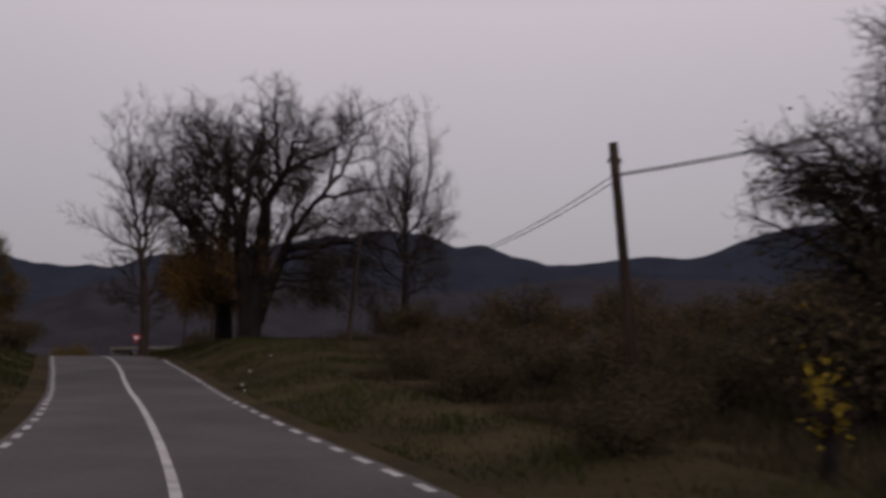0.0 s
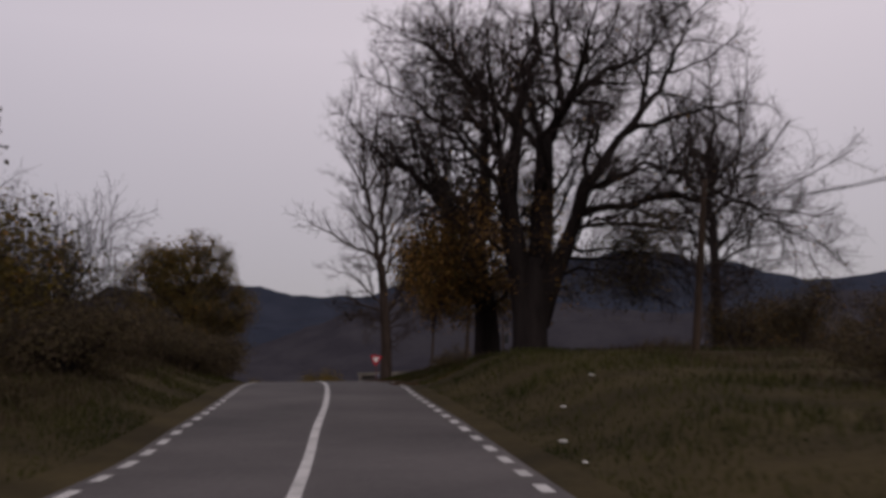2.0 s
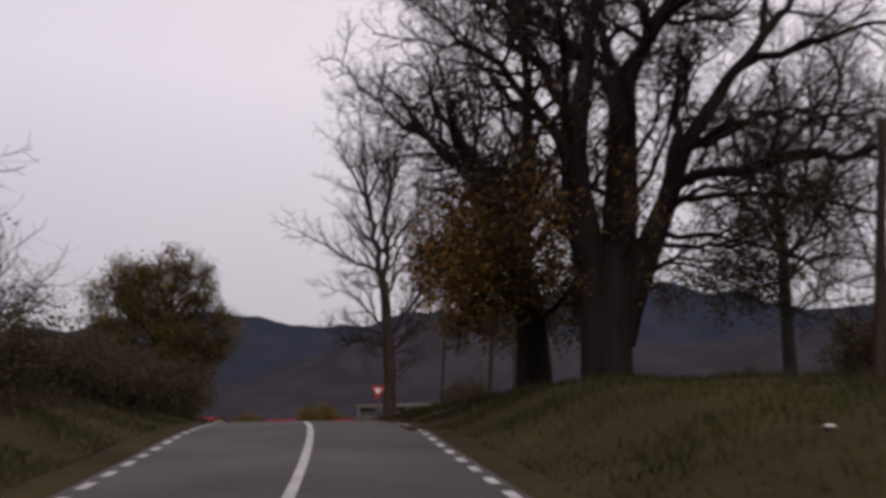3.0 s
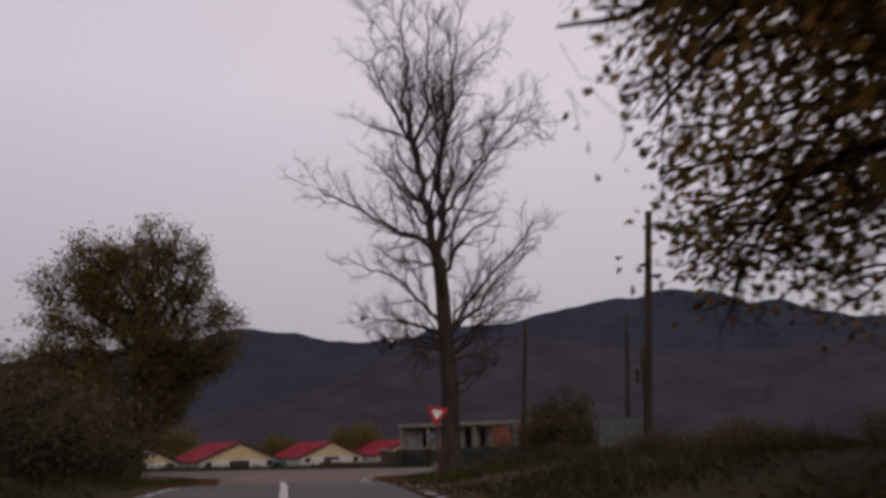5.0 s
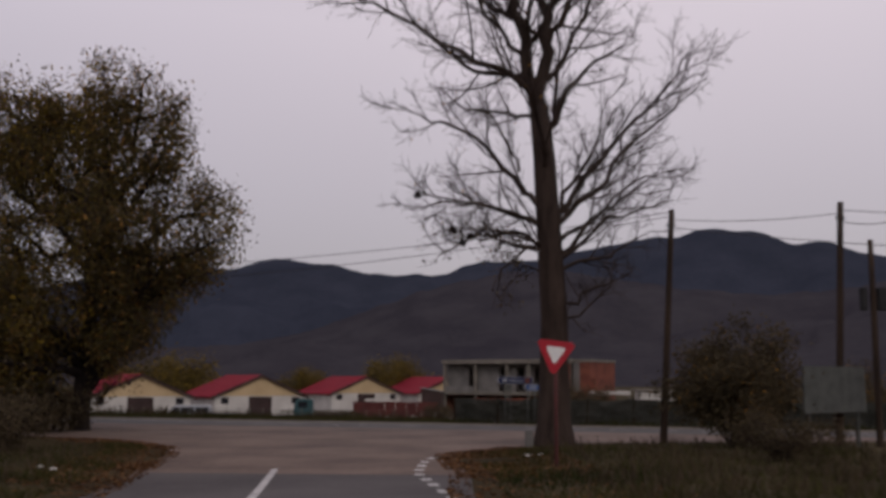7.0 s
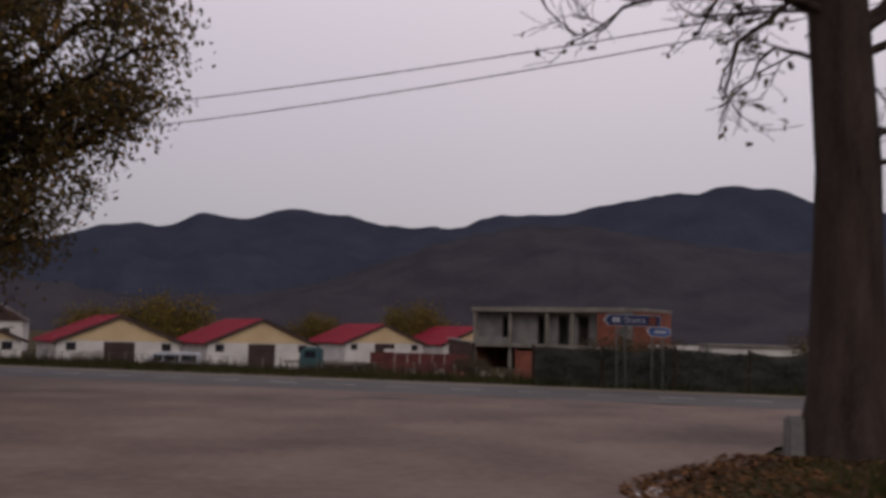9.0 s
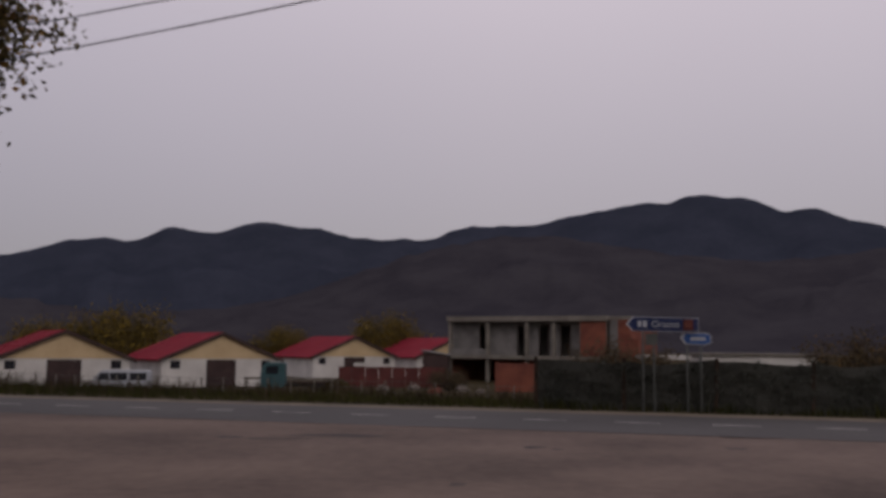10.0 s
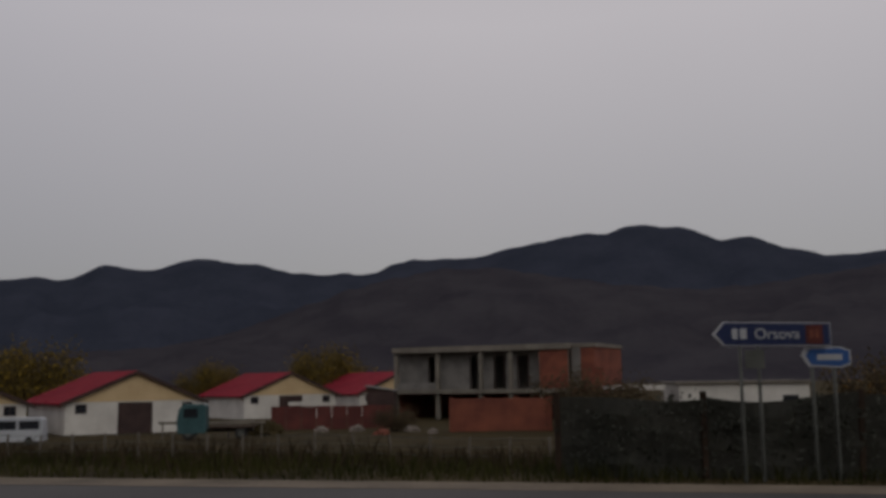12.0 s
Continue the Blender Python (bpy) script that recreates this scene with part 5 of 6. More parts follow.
plant("drooping_willow", "dark willow with drooping twigs on the bank", "tree", (-11.4, -13.0, gz(-11.4, -13.0) - 0.1), WILLOW, 83,
      trunk=[[(0, 0, -0.2, 0.28), (0, 0, 1.0, 0.2), (0.2, 0, 2.6, 0.17), (0.3, 0, 4.0, 0.13)]],
      limbs=[[(0.2, 0, 2.6, 0.12), (1.2, -0.3, 4.6, 0.08), (2.6, -0.6, 5.8, 0.05), (3.5, -0.8, 5.6, 0.02)], [(0.3, 0, 3.8, 0.12), (0.6, 0.2, 5.6, 0.08), (1.4, 0.2, 7.0, 0.03)],
             [(0.2, 0, 3.0, 0.1), (-1.0, -0.8, 5.0, 0.07), (-2.6, -1.2, 6.0, 0.02)], [(0.3, 0, 3.6, 0.1), (1.2, -1.6, 5.2, 0.06), (2.2, -2.6, 5.6, 0.02)],
             [(0.2, 0, 3.2, 0.1), (-0.4, 1.6, 5.2, 0.06), (-0.8, 2.8, 6.2, 0.02)]],
      leaves=[(LEAF_DARK, 16000, 0.12, 0.18, ALL, "narrow dark drooping leaves")])
YELLOW_AT = lambda p: p.z < 3.0 and -2.9 < 0.75 * p.x - 0.66 * p.y < -1.9
plant("verge_tree", "thin roadside tree with a few yellow leaves", "tree", (18.9, -38.5, gz(18.9, -38.5) - 0.1), dict(BROAD, full=(4, 3.2, 1.6, 1), kids=(14, 18, 14, 0), tip=(0.15, 0.03, 0.011, 0.006), ratio=(0.5, 0.36, 0.45, 0)), 89,
      trunk=[[(0, 0, -0.2, 0.26), (0, 0, 1.2, 0.2), (0.1, 0, 3.5, 0.15), (0.2, 0.2, 5.5, 0.1)]],
      limbs=[[(0.1, 0, 2.0, 0.1), (-0.9, 0, 4.6, 0.06), (-1.5, 0.1, 7.4, 0.02)], [(0.1, 0, 2.4, 0.1), (-1.6, 0.3, 4.6, 0.06), (-3.4, 0.4, 5.5, 0.02)], [(0.2, 0.1, 4.2, 0.09), (-0.2, 0.2, 6.6, 0.05), (-0.6, 0.2, 9.4, 0.02)],
             [(0.1, 0, 2.2, 0.1), (1.6, 0.4, 4.6, 0.06), (2.6, 0.6, 7.0, 0.02)], [(0.1, 0, 1.6, 0.08), (-1.4, -0.6, 2.4, 0.05), (-2.4, -1.0, 3.6, 0.02)],
             [(0.1, 0, 3.0, 0.09), (-0.6, -0.6, 5.4, 0.05), (-1.0, -0.8, 7.6, 0.02)], [(0.2, 0, 4.0, 0.09), (0.9, -0.6, 6.6, 0.05), (1.4, -0.8, 9.0, 0.02)], [(0.1, 0, 2.8, 0.09), (-1.6, 0.8, 5.0, 0.05), (-3.4, 1.2, 6.6, 0.02)],
             [(0.1, 0, 3.4, 0.08), (-1.4, -0.2, 5.2, 0.05), (-2.8, -0.3, 5.9, 0.035), (-4.2, -0.4, 5.7, 0.012)], [(0.1, 0, 3.2, 0.08), (-0.8, 0.4, 5.0, 0.05), (-1.5, 0.6, 6.4, 0.015)],
             [(0.15, 0.1, 3.8, 0.08), (-0.4, -0.6, 5.8, 0.05), (-0.8, -1.0, 7.6, 0.015)], [(0.15, 0.1, 4.4, 0.07), (0.3, 0.6, 6.8, 0.045), (0.2, 0.8, 9.0, 0.012)],
             [(0.1, 0, 2.2, 0.08), (-1.0, 0.6, 3.2, 0.05), (-2.0, 0.9, 3.7, 0.015)], [(0.2, 0.2, 5.2, 0.07), (-0.3, 0.2, 7.4, 0.045), (-1.0, 0.2, 9.4, 0.012)], [(0.1, 0, 1.4, 0.07), (-1.2, 0.2, 2.0, 0.045), (-2.2, 0.3, 2.6, 0.012)]],
      leaves=[(LEAF_DARK, 8000, 0.1, 0.28, lambda p: p.z < 4.8, "dark leaves"), (LEAF_OLIVE, 260, 0.11, 0.2, lambda p: p.z > 5.2, "a few last leaves on the top twigs"), (LEAF_GOLD, 60, 0.12, 0.1, YELLOW_AT, "yellow leaves")])
shrub("yellow_sapling", "slender sapling with bright yellow leaves beside the road", (11.0, -45.2, gz(11.0, -45.2)), 1.65, 0.16, 91, [(LEAF_GOLD, 110, 0.1, 0.05, lambda p: p.x ** 2 + p.y ** 2 < 0.07, "yellow leaves")], 4)
more(low, 17.5, -40.5, 1.3, 130)
more(russet, 18.5, -36.5, 1.0, 10)
yellow = shrub("yellow_tree", "yellow autumn tree behind the halls", (-22.0, 216, gz(-22.0, 216)), 8.3, 6.4, 97, [(LEAF_YELLOW, 3400, 0.32, 0.8, ALL, "yellow leaves"), (LEAF_OLIVE, 9000, 0.32, 0.8, ALL, "olive leaves")], 12, group="trees behind the halls")
for x, y, k, a in ((-51.5, 178, 0.95, 70), (-36, 205, 0.75, 160), (-66, 190, 0.8, 220), (-12, 222, 0.6, 300)):
    more(yellow, x, y, k, a, label="dull autumn tree behind the halls")
for x, y, k, a in ((9.5, 157, 1.0, 80), (6.5, 150, 0.8, 200), (17, 118, 1.5, 20), (22, 124, 1.7, 140), (28, 116, 1.6, 230), (36, 130, 1.9, 310), (-58, 124, 1.2, 50)):
    more(russet, x, y, k, a)

# ---- grass, weeds and fallen leaves ----


EDGE_Y = np.arange(-80, 100, 0.1)
EDGE = {1: right_x(EDGE_Y).tolist(), -1: left_x(EDGE_Y).tolist()}


def edge_at(side, y):
    return EDGE[side][int((y + 80) * 10)]


def blades(name, label, count, seed, place, height, width, mat, category="grass"):
    rng = random.Random(seed)
    spots = [q for q in (place(rng) for _ in range(count)) if q]
    zs = ground_height(np.array([q[0] for q in spots]), np.array([q[1] for q in spots])) - 0.03
    verts, faces = [], []
    for (x, y, k), z in zip(spots, zs.tolist()):
        a = rng.uniform(0, 6.283)
        h = height * k * rng.uniform(0.5, 1.3)
        w = width * rng.uniform(0.6, 1.4)
        lx, ly = rng.gauss(0, 0.3) * h, rng.gauss(0, 0.3) * h
        dx, dy = math.cos(a) * w, math.sin(a) * w
        n = len(verts)
        verts += [(x - dx, y - dy, z), (x + dx, y + dy, z), (x + dx * 0.7 + lx * 0.4, y + dy * 0.7 + ly * 0.4, z + h * 0.6), (x - dx * 0.7 + lx * 0.4, y - dy * 0.7 + ly * 0.4, z + h * 0.6), (x + lx, y + ly, z + h)]
        faces += [(n, n + 1, n + 2, n + 3), (n + 3, n + 2, n + 4)]
    return tagged(new(name, raw_mesh(name, verts, faces, mat)), label, category, kind="stuff")


def verge_spot(side, near, far, y0, y1, tall=0.0):
    def at(rng):
        y = rng.uniform(y0, y1)
        d = near + (far - near) * rng.random() ** 1.6
        x = edge_at(side, y) + side * d
        if y > 79.6 - 0.265 * x - 8:
            return None
        patch = noise.noise(Vector((x * 0.35, y * 0.35, 2.0 + side)))
        if rng.random() > 0.62 + patch:
            return None
        return x, y, (0.7 + 0.6 * patch) * (0.45 + 0.55 * min(1, (d - near) / 1.5 + 0.1)) + tall * min(1, d / 6)
    return at


def beyond_spot(x0, x1, d0, d1):
    def at(rng):
        x = rng.uniform(x0, x1)
        d = d0 + (d1 - d0) * rng.random()
        return x, 79.6 - 0.265 * x + d, 0.8 + 0.5 * noise.noise(Vector((x * 0.4, d * 0.5, 9)))
    return at


blades("verge_grass", "short olive autumn grass on the right bank", 95000, 101, verge_spot(1, 0.6, 13, -60, 63), 0.26, 0.012, GRASS)
blades("verge_grass", "short dark green grass on the left bank", 60000, 102, verge_spot(-1, 0.75, 8, -60, 62), 0.26, 0.012, GRASS)
blades("withered_weeds", "dense dark withered weeds on the field", 42000, 108, verge_spot(1, 4.5, 30, -58, -20, 0.3), 0.42, 0.016, WEED_DARK, "weeds")
blades("withered_weeds", "dark withered weeds on the thicket bank", 18000, 109, verge_spot(-1, 3.0, 12, -56, 40, 0.4), 0.45, 0.016, WEED_DARK, "weeds")
blades("withered_weeds", "dark withered weeds beside the junction", 9000, 110, verge_spot(1, 2.4, 13, 8, 64, 0.2), 0.4, 0.015, WEED_DARK, "weeds")
blades("dry_weeds", "tall dry brown weeds on the bank and field", 14000, 103, verge_spot(1, 7.5, 32, -30, 50, 0.3), 0.42, 0.014, WEED, "weeds")
blades("dry_weeds", "tall dry brown weeds by the junction", 3000, 104, verge_spot(1, 2.0, 14, 18, 64, 0.2), 0.4, 0.013, WEED, "weeds")
blades("dry_weeds", "dry brown weeds on the left bank", 9000, 105, verge_spot(-1, 2.2, 10, -50, 60, 0.4), 0.5, 0.013, WEED, "weeds")
blades("roadside_grass", "grass strip beyond the highway", 34000, 106, beyond_spot(-40, 30, 0.7, 11), 0.36, 0.014, GRASS)
blades("withered_weeds", "dense dark brown weeds beyond the highway", 36000, 107, beyond_spot(-42, 10, 2.4, 40), 0.62, 0.02, WEED_DARK, "weeds")


def litter(name, label, count, seed, place, mat):
    rng = random.Random(seed)
    spots = [q for q in (place(rng) for _ in range(count)) if q]
    ax, ay = np.array([q[0] for q in spots]), np.array([q[1] for q in spots])
    zs = np.maximum(ground_height(ax, ay), road_height(ay)) + 0.012
    verts, faces = [], []
    for (x, y, _k), z in zip(spots, zs.tolist()):
        a, s = rng.uniform(0, 6.283), rng.uniform(0.03, 0.075)
        c, t = math.cos(a) * s, math.sin(a) * s
        n = len(verts)
        verts += [(x - c, y - t, z), (x + t * 0.6, y - c * 0.6, z + rng.uniform(0, 0.04)), (x + c, y + t, z + 0.005), (x - t * 0.6, y + c * 0.6, z + rng.uniform(0, 0.04))]
        faces += [(n, n + 1, n + 2), (n, n + 2, n + 3)]
    return tagged(new(name, raw_mesh(name, verts, faces, mat)), label, "leaves", kind="stuff")


litter("fallen_leaves", "orange brown fallen leaves along the verge", 9000, 111, verge_spot(1, -0.5, 3.2, 6, 62), LITTER)
litter("fallen_leaves", "brown fallen leaves under the leafy tree", 4000, 112, verge_spot(-1, -0.4, 3.0, 30, 66), LITTER)
litter("fallen_leaves", "thick red-brown fallen leaves on the junction corner", 6000, 113, verge_spot(1, -0.3, 3.4, 50, 62), LITTER)
litter("fallen_leaves", "brown fallen leaves along the grass corner", 5000, 114, verge_spot(-1, -0.2, 2.2, 46, 66), LITTER)
rng_trash = random.Random(9)
for x, y, s in ((5.0, -16.6, 0.05), (5.6, -12.4, 0.045), (4.9, -19.5, 0.045), (6.8, -9.0, 0.05), (-1.9, 56.6, 0.06), (-1.5, 56.9, 0.05), (-13.6, 50.2, 0.07), (-14.1, 50.6, 0.05)):
    bm = bmesh.new()
    bmesh.ops.create_icosphere(bm, subdivisions=2, radius=s)
    for v in bm.verts:
        v.co = Vector((v.co.x * 1.5, v.co.y, v.co.z * 0.5)) * (1 + 0.5 * noise.noise(v.co * 9 + Vector((x, y, 0))))
    tagged(new("litter_scrap", finish(bm, "litter_scrap", SIGN_WHITE)), "crumpled white scrap lying in the grass", "litter", "scraps in the grass").matrix_world = pose(x, y, gz(x, y) + 0.06, 0, 0, rng_trash.uniform(0, 360))

# ---- utility poles and cables ----


def utility_pole(base, top, label, fittings=True):
    root = thing("utility_pole", label, "pole", base, group="utility poles")
    v = Vector(top) - Vector(base)
    pts = [v * (k / 6) for k in range(-1, 7)]
    pts[0] = -v.normalized() * 0.4
    mesh_part("post", tubes("post", [(pts, [0.15 - 0.045 * k / 7 for k in range(8)])], 12, WOOD_POLE), root, "weathered dark wooden post")
    if fittings:
        for s in (-1, 1):
            bm = bmesh.new()
            bmesh.ops.create_cone(bm, cap_ends=True, segments=8, radius1=0.03, radius2=0.022, depth=0.1)
            p = v * 0.93 + Vector((s * 0.14, 0, 0.05))
            bmesh.ops.translate(bm, vec=p, verts=bm.verts)
            box(bm, p.x - 0.06, p.x + 0.06, p.y - 0.012, p.y + 0.012, p.z - 0.075, p.z - 0.05)
            part("insulator", bm, STEEL, root)
    return root


POLES = {"a": ((12.62, -36.0, gz(12.62, -36.0)), (12.15, -36.0, 4.62)), "b": ((12.35, 1.7, gz(12.35, 1.7)), (12.95, 1.6, 7.35)), "c": ((5.62, 35.6, gz(5.62, 35.6)), (6.13, 35.58, 8.86)),
         "d": ((9.45, 63.0, gz(9.45, 63.0)), (9.89, 63.05, 8.91)), "e": ((3.45, 64.5, gz(3.45, 64.5)), (3.97, 64.44, 8.89)), "w": ((-28.6, 77.4, gz(-28.6, 77.4)), (-28.5, 77.4, 8.0)),
         "z": ((22.2, -66, gz(22.2, -66)), (22.0, -66, 6.6)), "y": ((44, 54, gz(44, 54)), (44, 54, 8.8))}
for k in POLES:
    utility_pole(*POLES[k], "weathered dark wooden utility pole" + (" leaning in the field" if k == "a" else ""))
boxpole = thing("utility_pole", "thinner pole with two dark switch boxes", "pole", (10.4, 61.7, gz(10.4, 61.7)), group="utility poles")
mesh_part("post", tubes("post", [([Vector((0, 0, z)) for z in (-0.3, 2, 4, 6, 7.2)], [0.12, 0.115, 0.11, 0.1, 0.09])], 10, WOOD_POLE), boxpole, "dark post")
for x, w in ((-0.33, 0.2), (0.32, 0.34)):
    part("switch_box", boxes((x - w / 2, x + w / 2, -0.16, 0.16, 4.7, 5.5), bevel=0.03), RUBBER, boxpole, "dark metal switch box")


def cable(p, q, sag, label="thin black overhead cable sagging between poles", r=0.016):
    p, q = Vector(p), Vector(q)
    pts = [p.lerp(q, k / 20) - Vector((0, 0, 4 * sag * (k / 20) * (1 - k / 20))) for k in range(21)]
    ob = new("overhead_cable", tubes("overhead_cable", [(pts, [r] * 21)], 5, WIRE))
    return tagged(ob, label, "cable", "overhead cables")


for dx in (-0.12, 0.12):
    cable((12.2 + dx, -36.0, 3.85), (22.1 + dx, -66, 5.9), 1.0)
    cable((12.2 + dx, -36.0, 3.8), (12.9 + dx, 1.7, 6.7), 1.5, r=0.013)
cable((12.9, 1.7, 6.9), (6.1, 35.6, 8.3), 1.6)
cable((6.1, 35.6, 7.6), (9.85, 63, 8.2), 1.3)
cable((3.95, 64.44, 8.8), (-28.5, 77.4, 8.0), 0.58, r=0.015)
cable((3.95, 64.44, 8.65), (-28.5, 77.4, 7.2), 0.66, r=0.015)
cable((3.97, 64.44, 8.5), (9.85, 63.0, 8.5), 0.15)
cable((9.9, 63.0, 8.6), (44, 54, 8.5), 0.9)
cable((3.97, 64.44, 8.2), (44, 54, 8.1), 1.6)

# ---- signs ----
sign = thing("yield_sign", "red and white triangular yield sign on a red post", "road sign", (-1.28, 52.62, gz(-1.28, 52.62)), 4)
zc = 3.36 - gz(-1.28, 52.62)


def triangle(h, top):
    r = 0.07 * h
    c = [(-h * 0.5, top), (h * 0.5, top), (0, top - h * 0.866)]
    pts = []
    for i in range(3):
        p, q, s = Vector(c[i - 1]), Vector(c[i]), Vector(c[(i + 1) % 3])
        a, b = (p - q).normalized() * r * 2, (s - q).normalized() * r * 2
        pts += [tuple(q + a), tuple(q + a * 0.35 + b * 0.35), tuple(q + b)]
    return pts


def tilted(bm):
    bmesh.ops.rotate(bm, verts=bm.verts, cent=(0, 0, zc - 0.35), matrix=Matrix.Rotation(radians(7), 3, "Y"))
    return bm


part("plate", tilted(outline(triangle(1.12, zc + 0.03), 0.03, at=0.0)), SIGN_RED, sign, "red enamel plate, slightly tilted")
part("inner_field", tilted(outline(triangle(0.56, zc - 0.13), 0.006, at=-0.006)), SIGN_WHITE, sign, "white inner triangle")
mesh_part("post", tubes("post", [([Vector((0.02, 0.07, z)) for z in (-0.3, 1.2, zc - 0.1)], [0.05] * 3)], 10, RED_POST), sign, "red painted post")
part("bracket", boxes((-0.1, 0.1, 0.03, 0.1, zc - 0.34, zc - 0.29), (-0.08, 0.08, 0.03, 0.1, zc - 0.6, zc - 0.55)), STEEL, sign)


def lettering(text, size, x, z, mat, parent, name="lettering"):
    cu = bpy.data.curves.new(name, "FONT")
    cu.body, cu.size, cu.extrude, cu.align_x, cu.align_y = text, size, 0.002, "CENTER", "CENTER"
    tmp = bpy.data.objects.new(name, cu)
    me = bpy.data.meshes.new_from_object(tmp)
    me.materials.clear()
    me.materials.append(mat)
    ob = new(name, me)
    ob.parent = parent
    ob.matrix_local = pose(x, -0.022, z, 90, 0, 0)
    return ob


dirsign = thing("direction_sign", "blue arrow-shaped direction sign on two steel posts", "road sign", (-1.77, 81.28, gz(-1.77, 81.28)), 1.5)
zb = 2.365 - gz(-1.77, 81.28)
part("border", outline([(-0.98, zb), (-0.80, zb + 0.2), (0.98, zb + 0.17), (0.98, zb - 0.21), (-0.80, zb - 0.19)], 0.03, at=0.0), SIGN_DULL, dirsign, "white arrow-pointed border plate")
part("blue_field", outline([(-0.93, zb), (-0.78, zb + 0.183), (0.965, zb + 0.155), (0.965, zb - 0.193), (-0.78, zb - 0.173)], 0.008, at=-0.008), SIGN_BLUE, dirsign, "dark blue field")
part("red_field", outline([(0.56, zb + 0.142), (0.84, zb + 0.14), (0.84, zb - 0.172), (0.56, zb - 0.17)], 0.006, at=-0.014), RUST, dirsign, "dull red route field")
lettering("Orsova", 0.25, 0.08, zb - 0.005, SIGN_DULL, dirsign)
part("symbol", boxes((-0.66, -0.57, -0.016, -0.01, zb - 0.08, zb + 0.09), (-0.53, -0.42, -0.016, -0.01, zb - 0.08, zb + 0.09)), SIGN_DULL, dirsign, "illegible white symbols")
part("route_mark", boxes((0.62, 0.68, -0.02, -0.015, zb - 0.08, zb + 0.06), (0.71, 0.78, -0.02, -0.015, zb - 0.08, zb + 0.06)), BRICK, dirsign, "illegible white marks")
for x in (-0.52, -0.22):
    mesh_part("post", tubes("post", [([Vector((x, 0.06, z)) for z in (-0.3, 1.0, zb + 0.12)], [0.028] * 3)], 8, STEEL), dirsign, "galvanised post")
part("small_plate", boxes((-0.46, -0.14, 0.0, 0.02, zb - 0.56, zb - 0.26), bevel=0.004), STEEL, dirsign, "small grey plate seen below the arrow")
placesign = thing("place_sign", "light blue arrow sign on two steel posts", "road sign", (-0.79, 81.45, gz(-0.79, 81.45)), 1.5)
zb = 1.99 - gz(-0.79, 81.45)
part("border", outline([(-0.46, zb + 0.02), (-0.38, zb + 0.15), (0.2, zb + 0.16), (0.37, zb + 0.1), (0.37, zb - 0.13), (0.2, zb - 0.19), (-0.34, zb - 0.16)], 0.025, at=0.0), SIGN_DULL, placesign, "pale border plate")
part("blue_field", outline([(-0.38, zb + 0.015), (-0.32, zb + 0.12), (0.19, zb + 0.13), (0.34, zb + 0.08), (0.34, zb - 0.11), (0.19, zb - 0.16), (-0.3, zb - 0.13)], 0.008, at=-0.008), SIGN_LIGHT_BLUE, placesign, "light blue field")
part("marking", boxes((-0.2, 0.22, -0.014, -0.009, zb - 0.06, zb + 0.04)), SIGN_DULL, placesign, "illegible pale writing as a bar")
for x in (-0.27, 0.1):
    mesh_part("post", tubes("post", [([Vector((x, 0.05, z)) for z in (-0.3, 1.0, zb + 0.1)], [0.028] * 3)], 8, STEEL), placesign, "galvanised post")
stone = thing("marker_stone", "small pale weathered marker stone beside the poplar", "stone", (-1.66, 62.0, gz(-1.66, 62.0)), 12)
bm = boxes((-0.16, 0.16, -0.1, 0.1, -0.2, 0.62), bevel=0.05)
for v in bm.verts:
    v.co.x *= 1 - 0.2 * max(0, v.co.z)
part("block", bm, BLOCK, stone)
board = thing("notice_board", "large blank grey board on legs beside the highway", "board", (9.0, 61.9, gz(9.0, 61.9)), 40)
part("panel", boxes((-1.9, 1.9, -0.04, 0.04, 1.15, 2.75), bevel=0.01), STEEL, board, "blank dark grey panel")
for x in (-1.5, 1.5):
    part("leg", boxes((x - 0.05, x + 0.05, 0.04, 0.14, -0.3, 2.6)), STEEL, board)

# ---- beyond the highway: fences ----
wire_fence = thing("wire_fence", "low wire fence with thin pale posts among weeds", "fence", (0, 0, 0))
xs = np.arange(-40, -1.0, 0.86)
post_mesh = finish(boxes((-0.024, 0.024, -0.024, 0.024, -0.3, 0.66), bevel=0.008), "fence_post", CONCRETE)
for x in xs:
    ob = new("fence_post", post_mesh)
    ob.parent = wire_fence
    y = float(far_edge(x)) + 6.0
    ob.matrix_local = pose(x, y, gz(x, y), random.uniform(-3, 3), random.uniform(-3, 3), 0)
for h in (0.25, 0.44, 0.62):
    pts = [Vector((x, float(far_edge(x)) + 6.0, gz(x, float(far_edge(x)) + 6.0) + h)) for x in xs]
    mesh_part("strand", tubes("strand", [(pts, [0.006] * len(pts))], 4, STEEL), wire_fence)
net_fence = thing("netting_fence", "dark green netting fence overgrown with ivy", "fence", (0, 0, 0))
xs = np.arange(-5.1, 46, 2.4)
tall_post = finish(boxes((-0.05, 0.05, -0.05, 0.05, -0.3, 1.46), bevel=0.012), "net_post", WOOD_POLE)
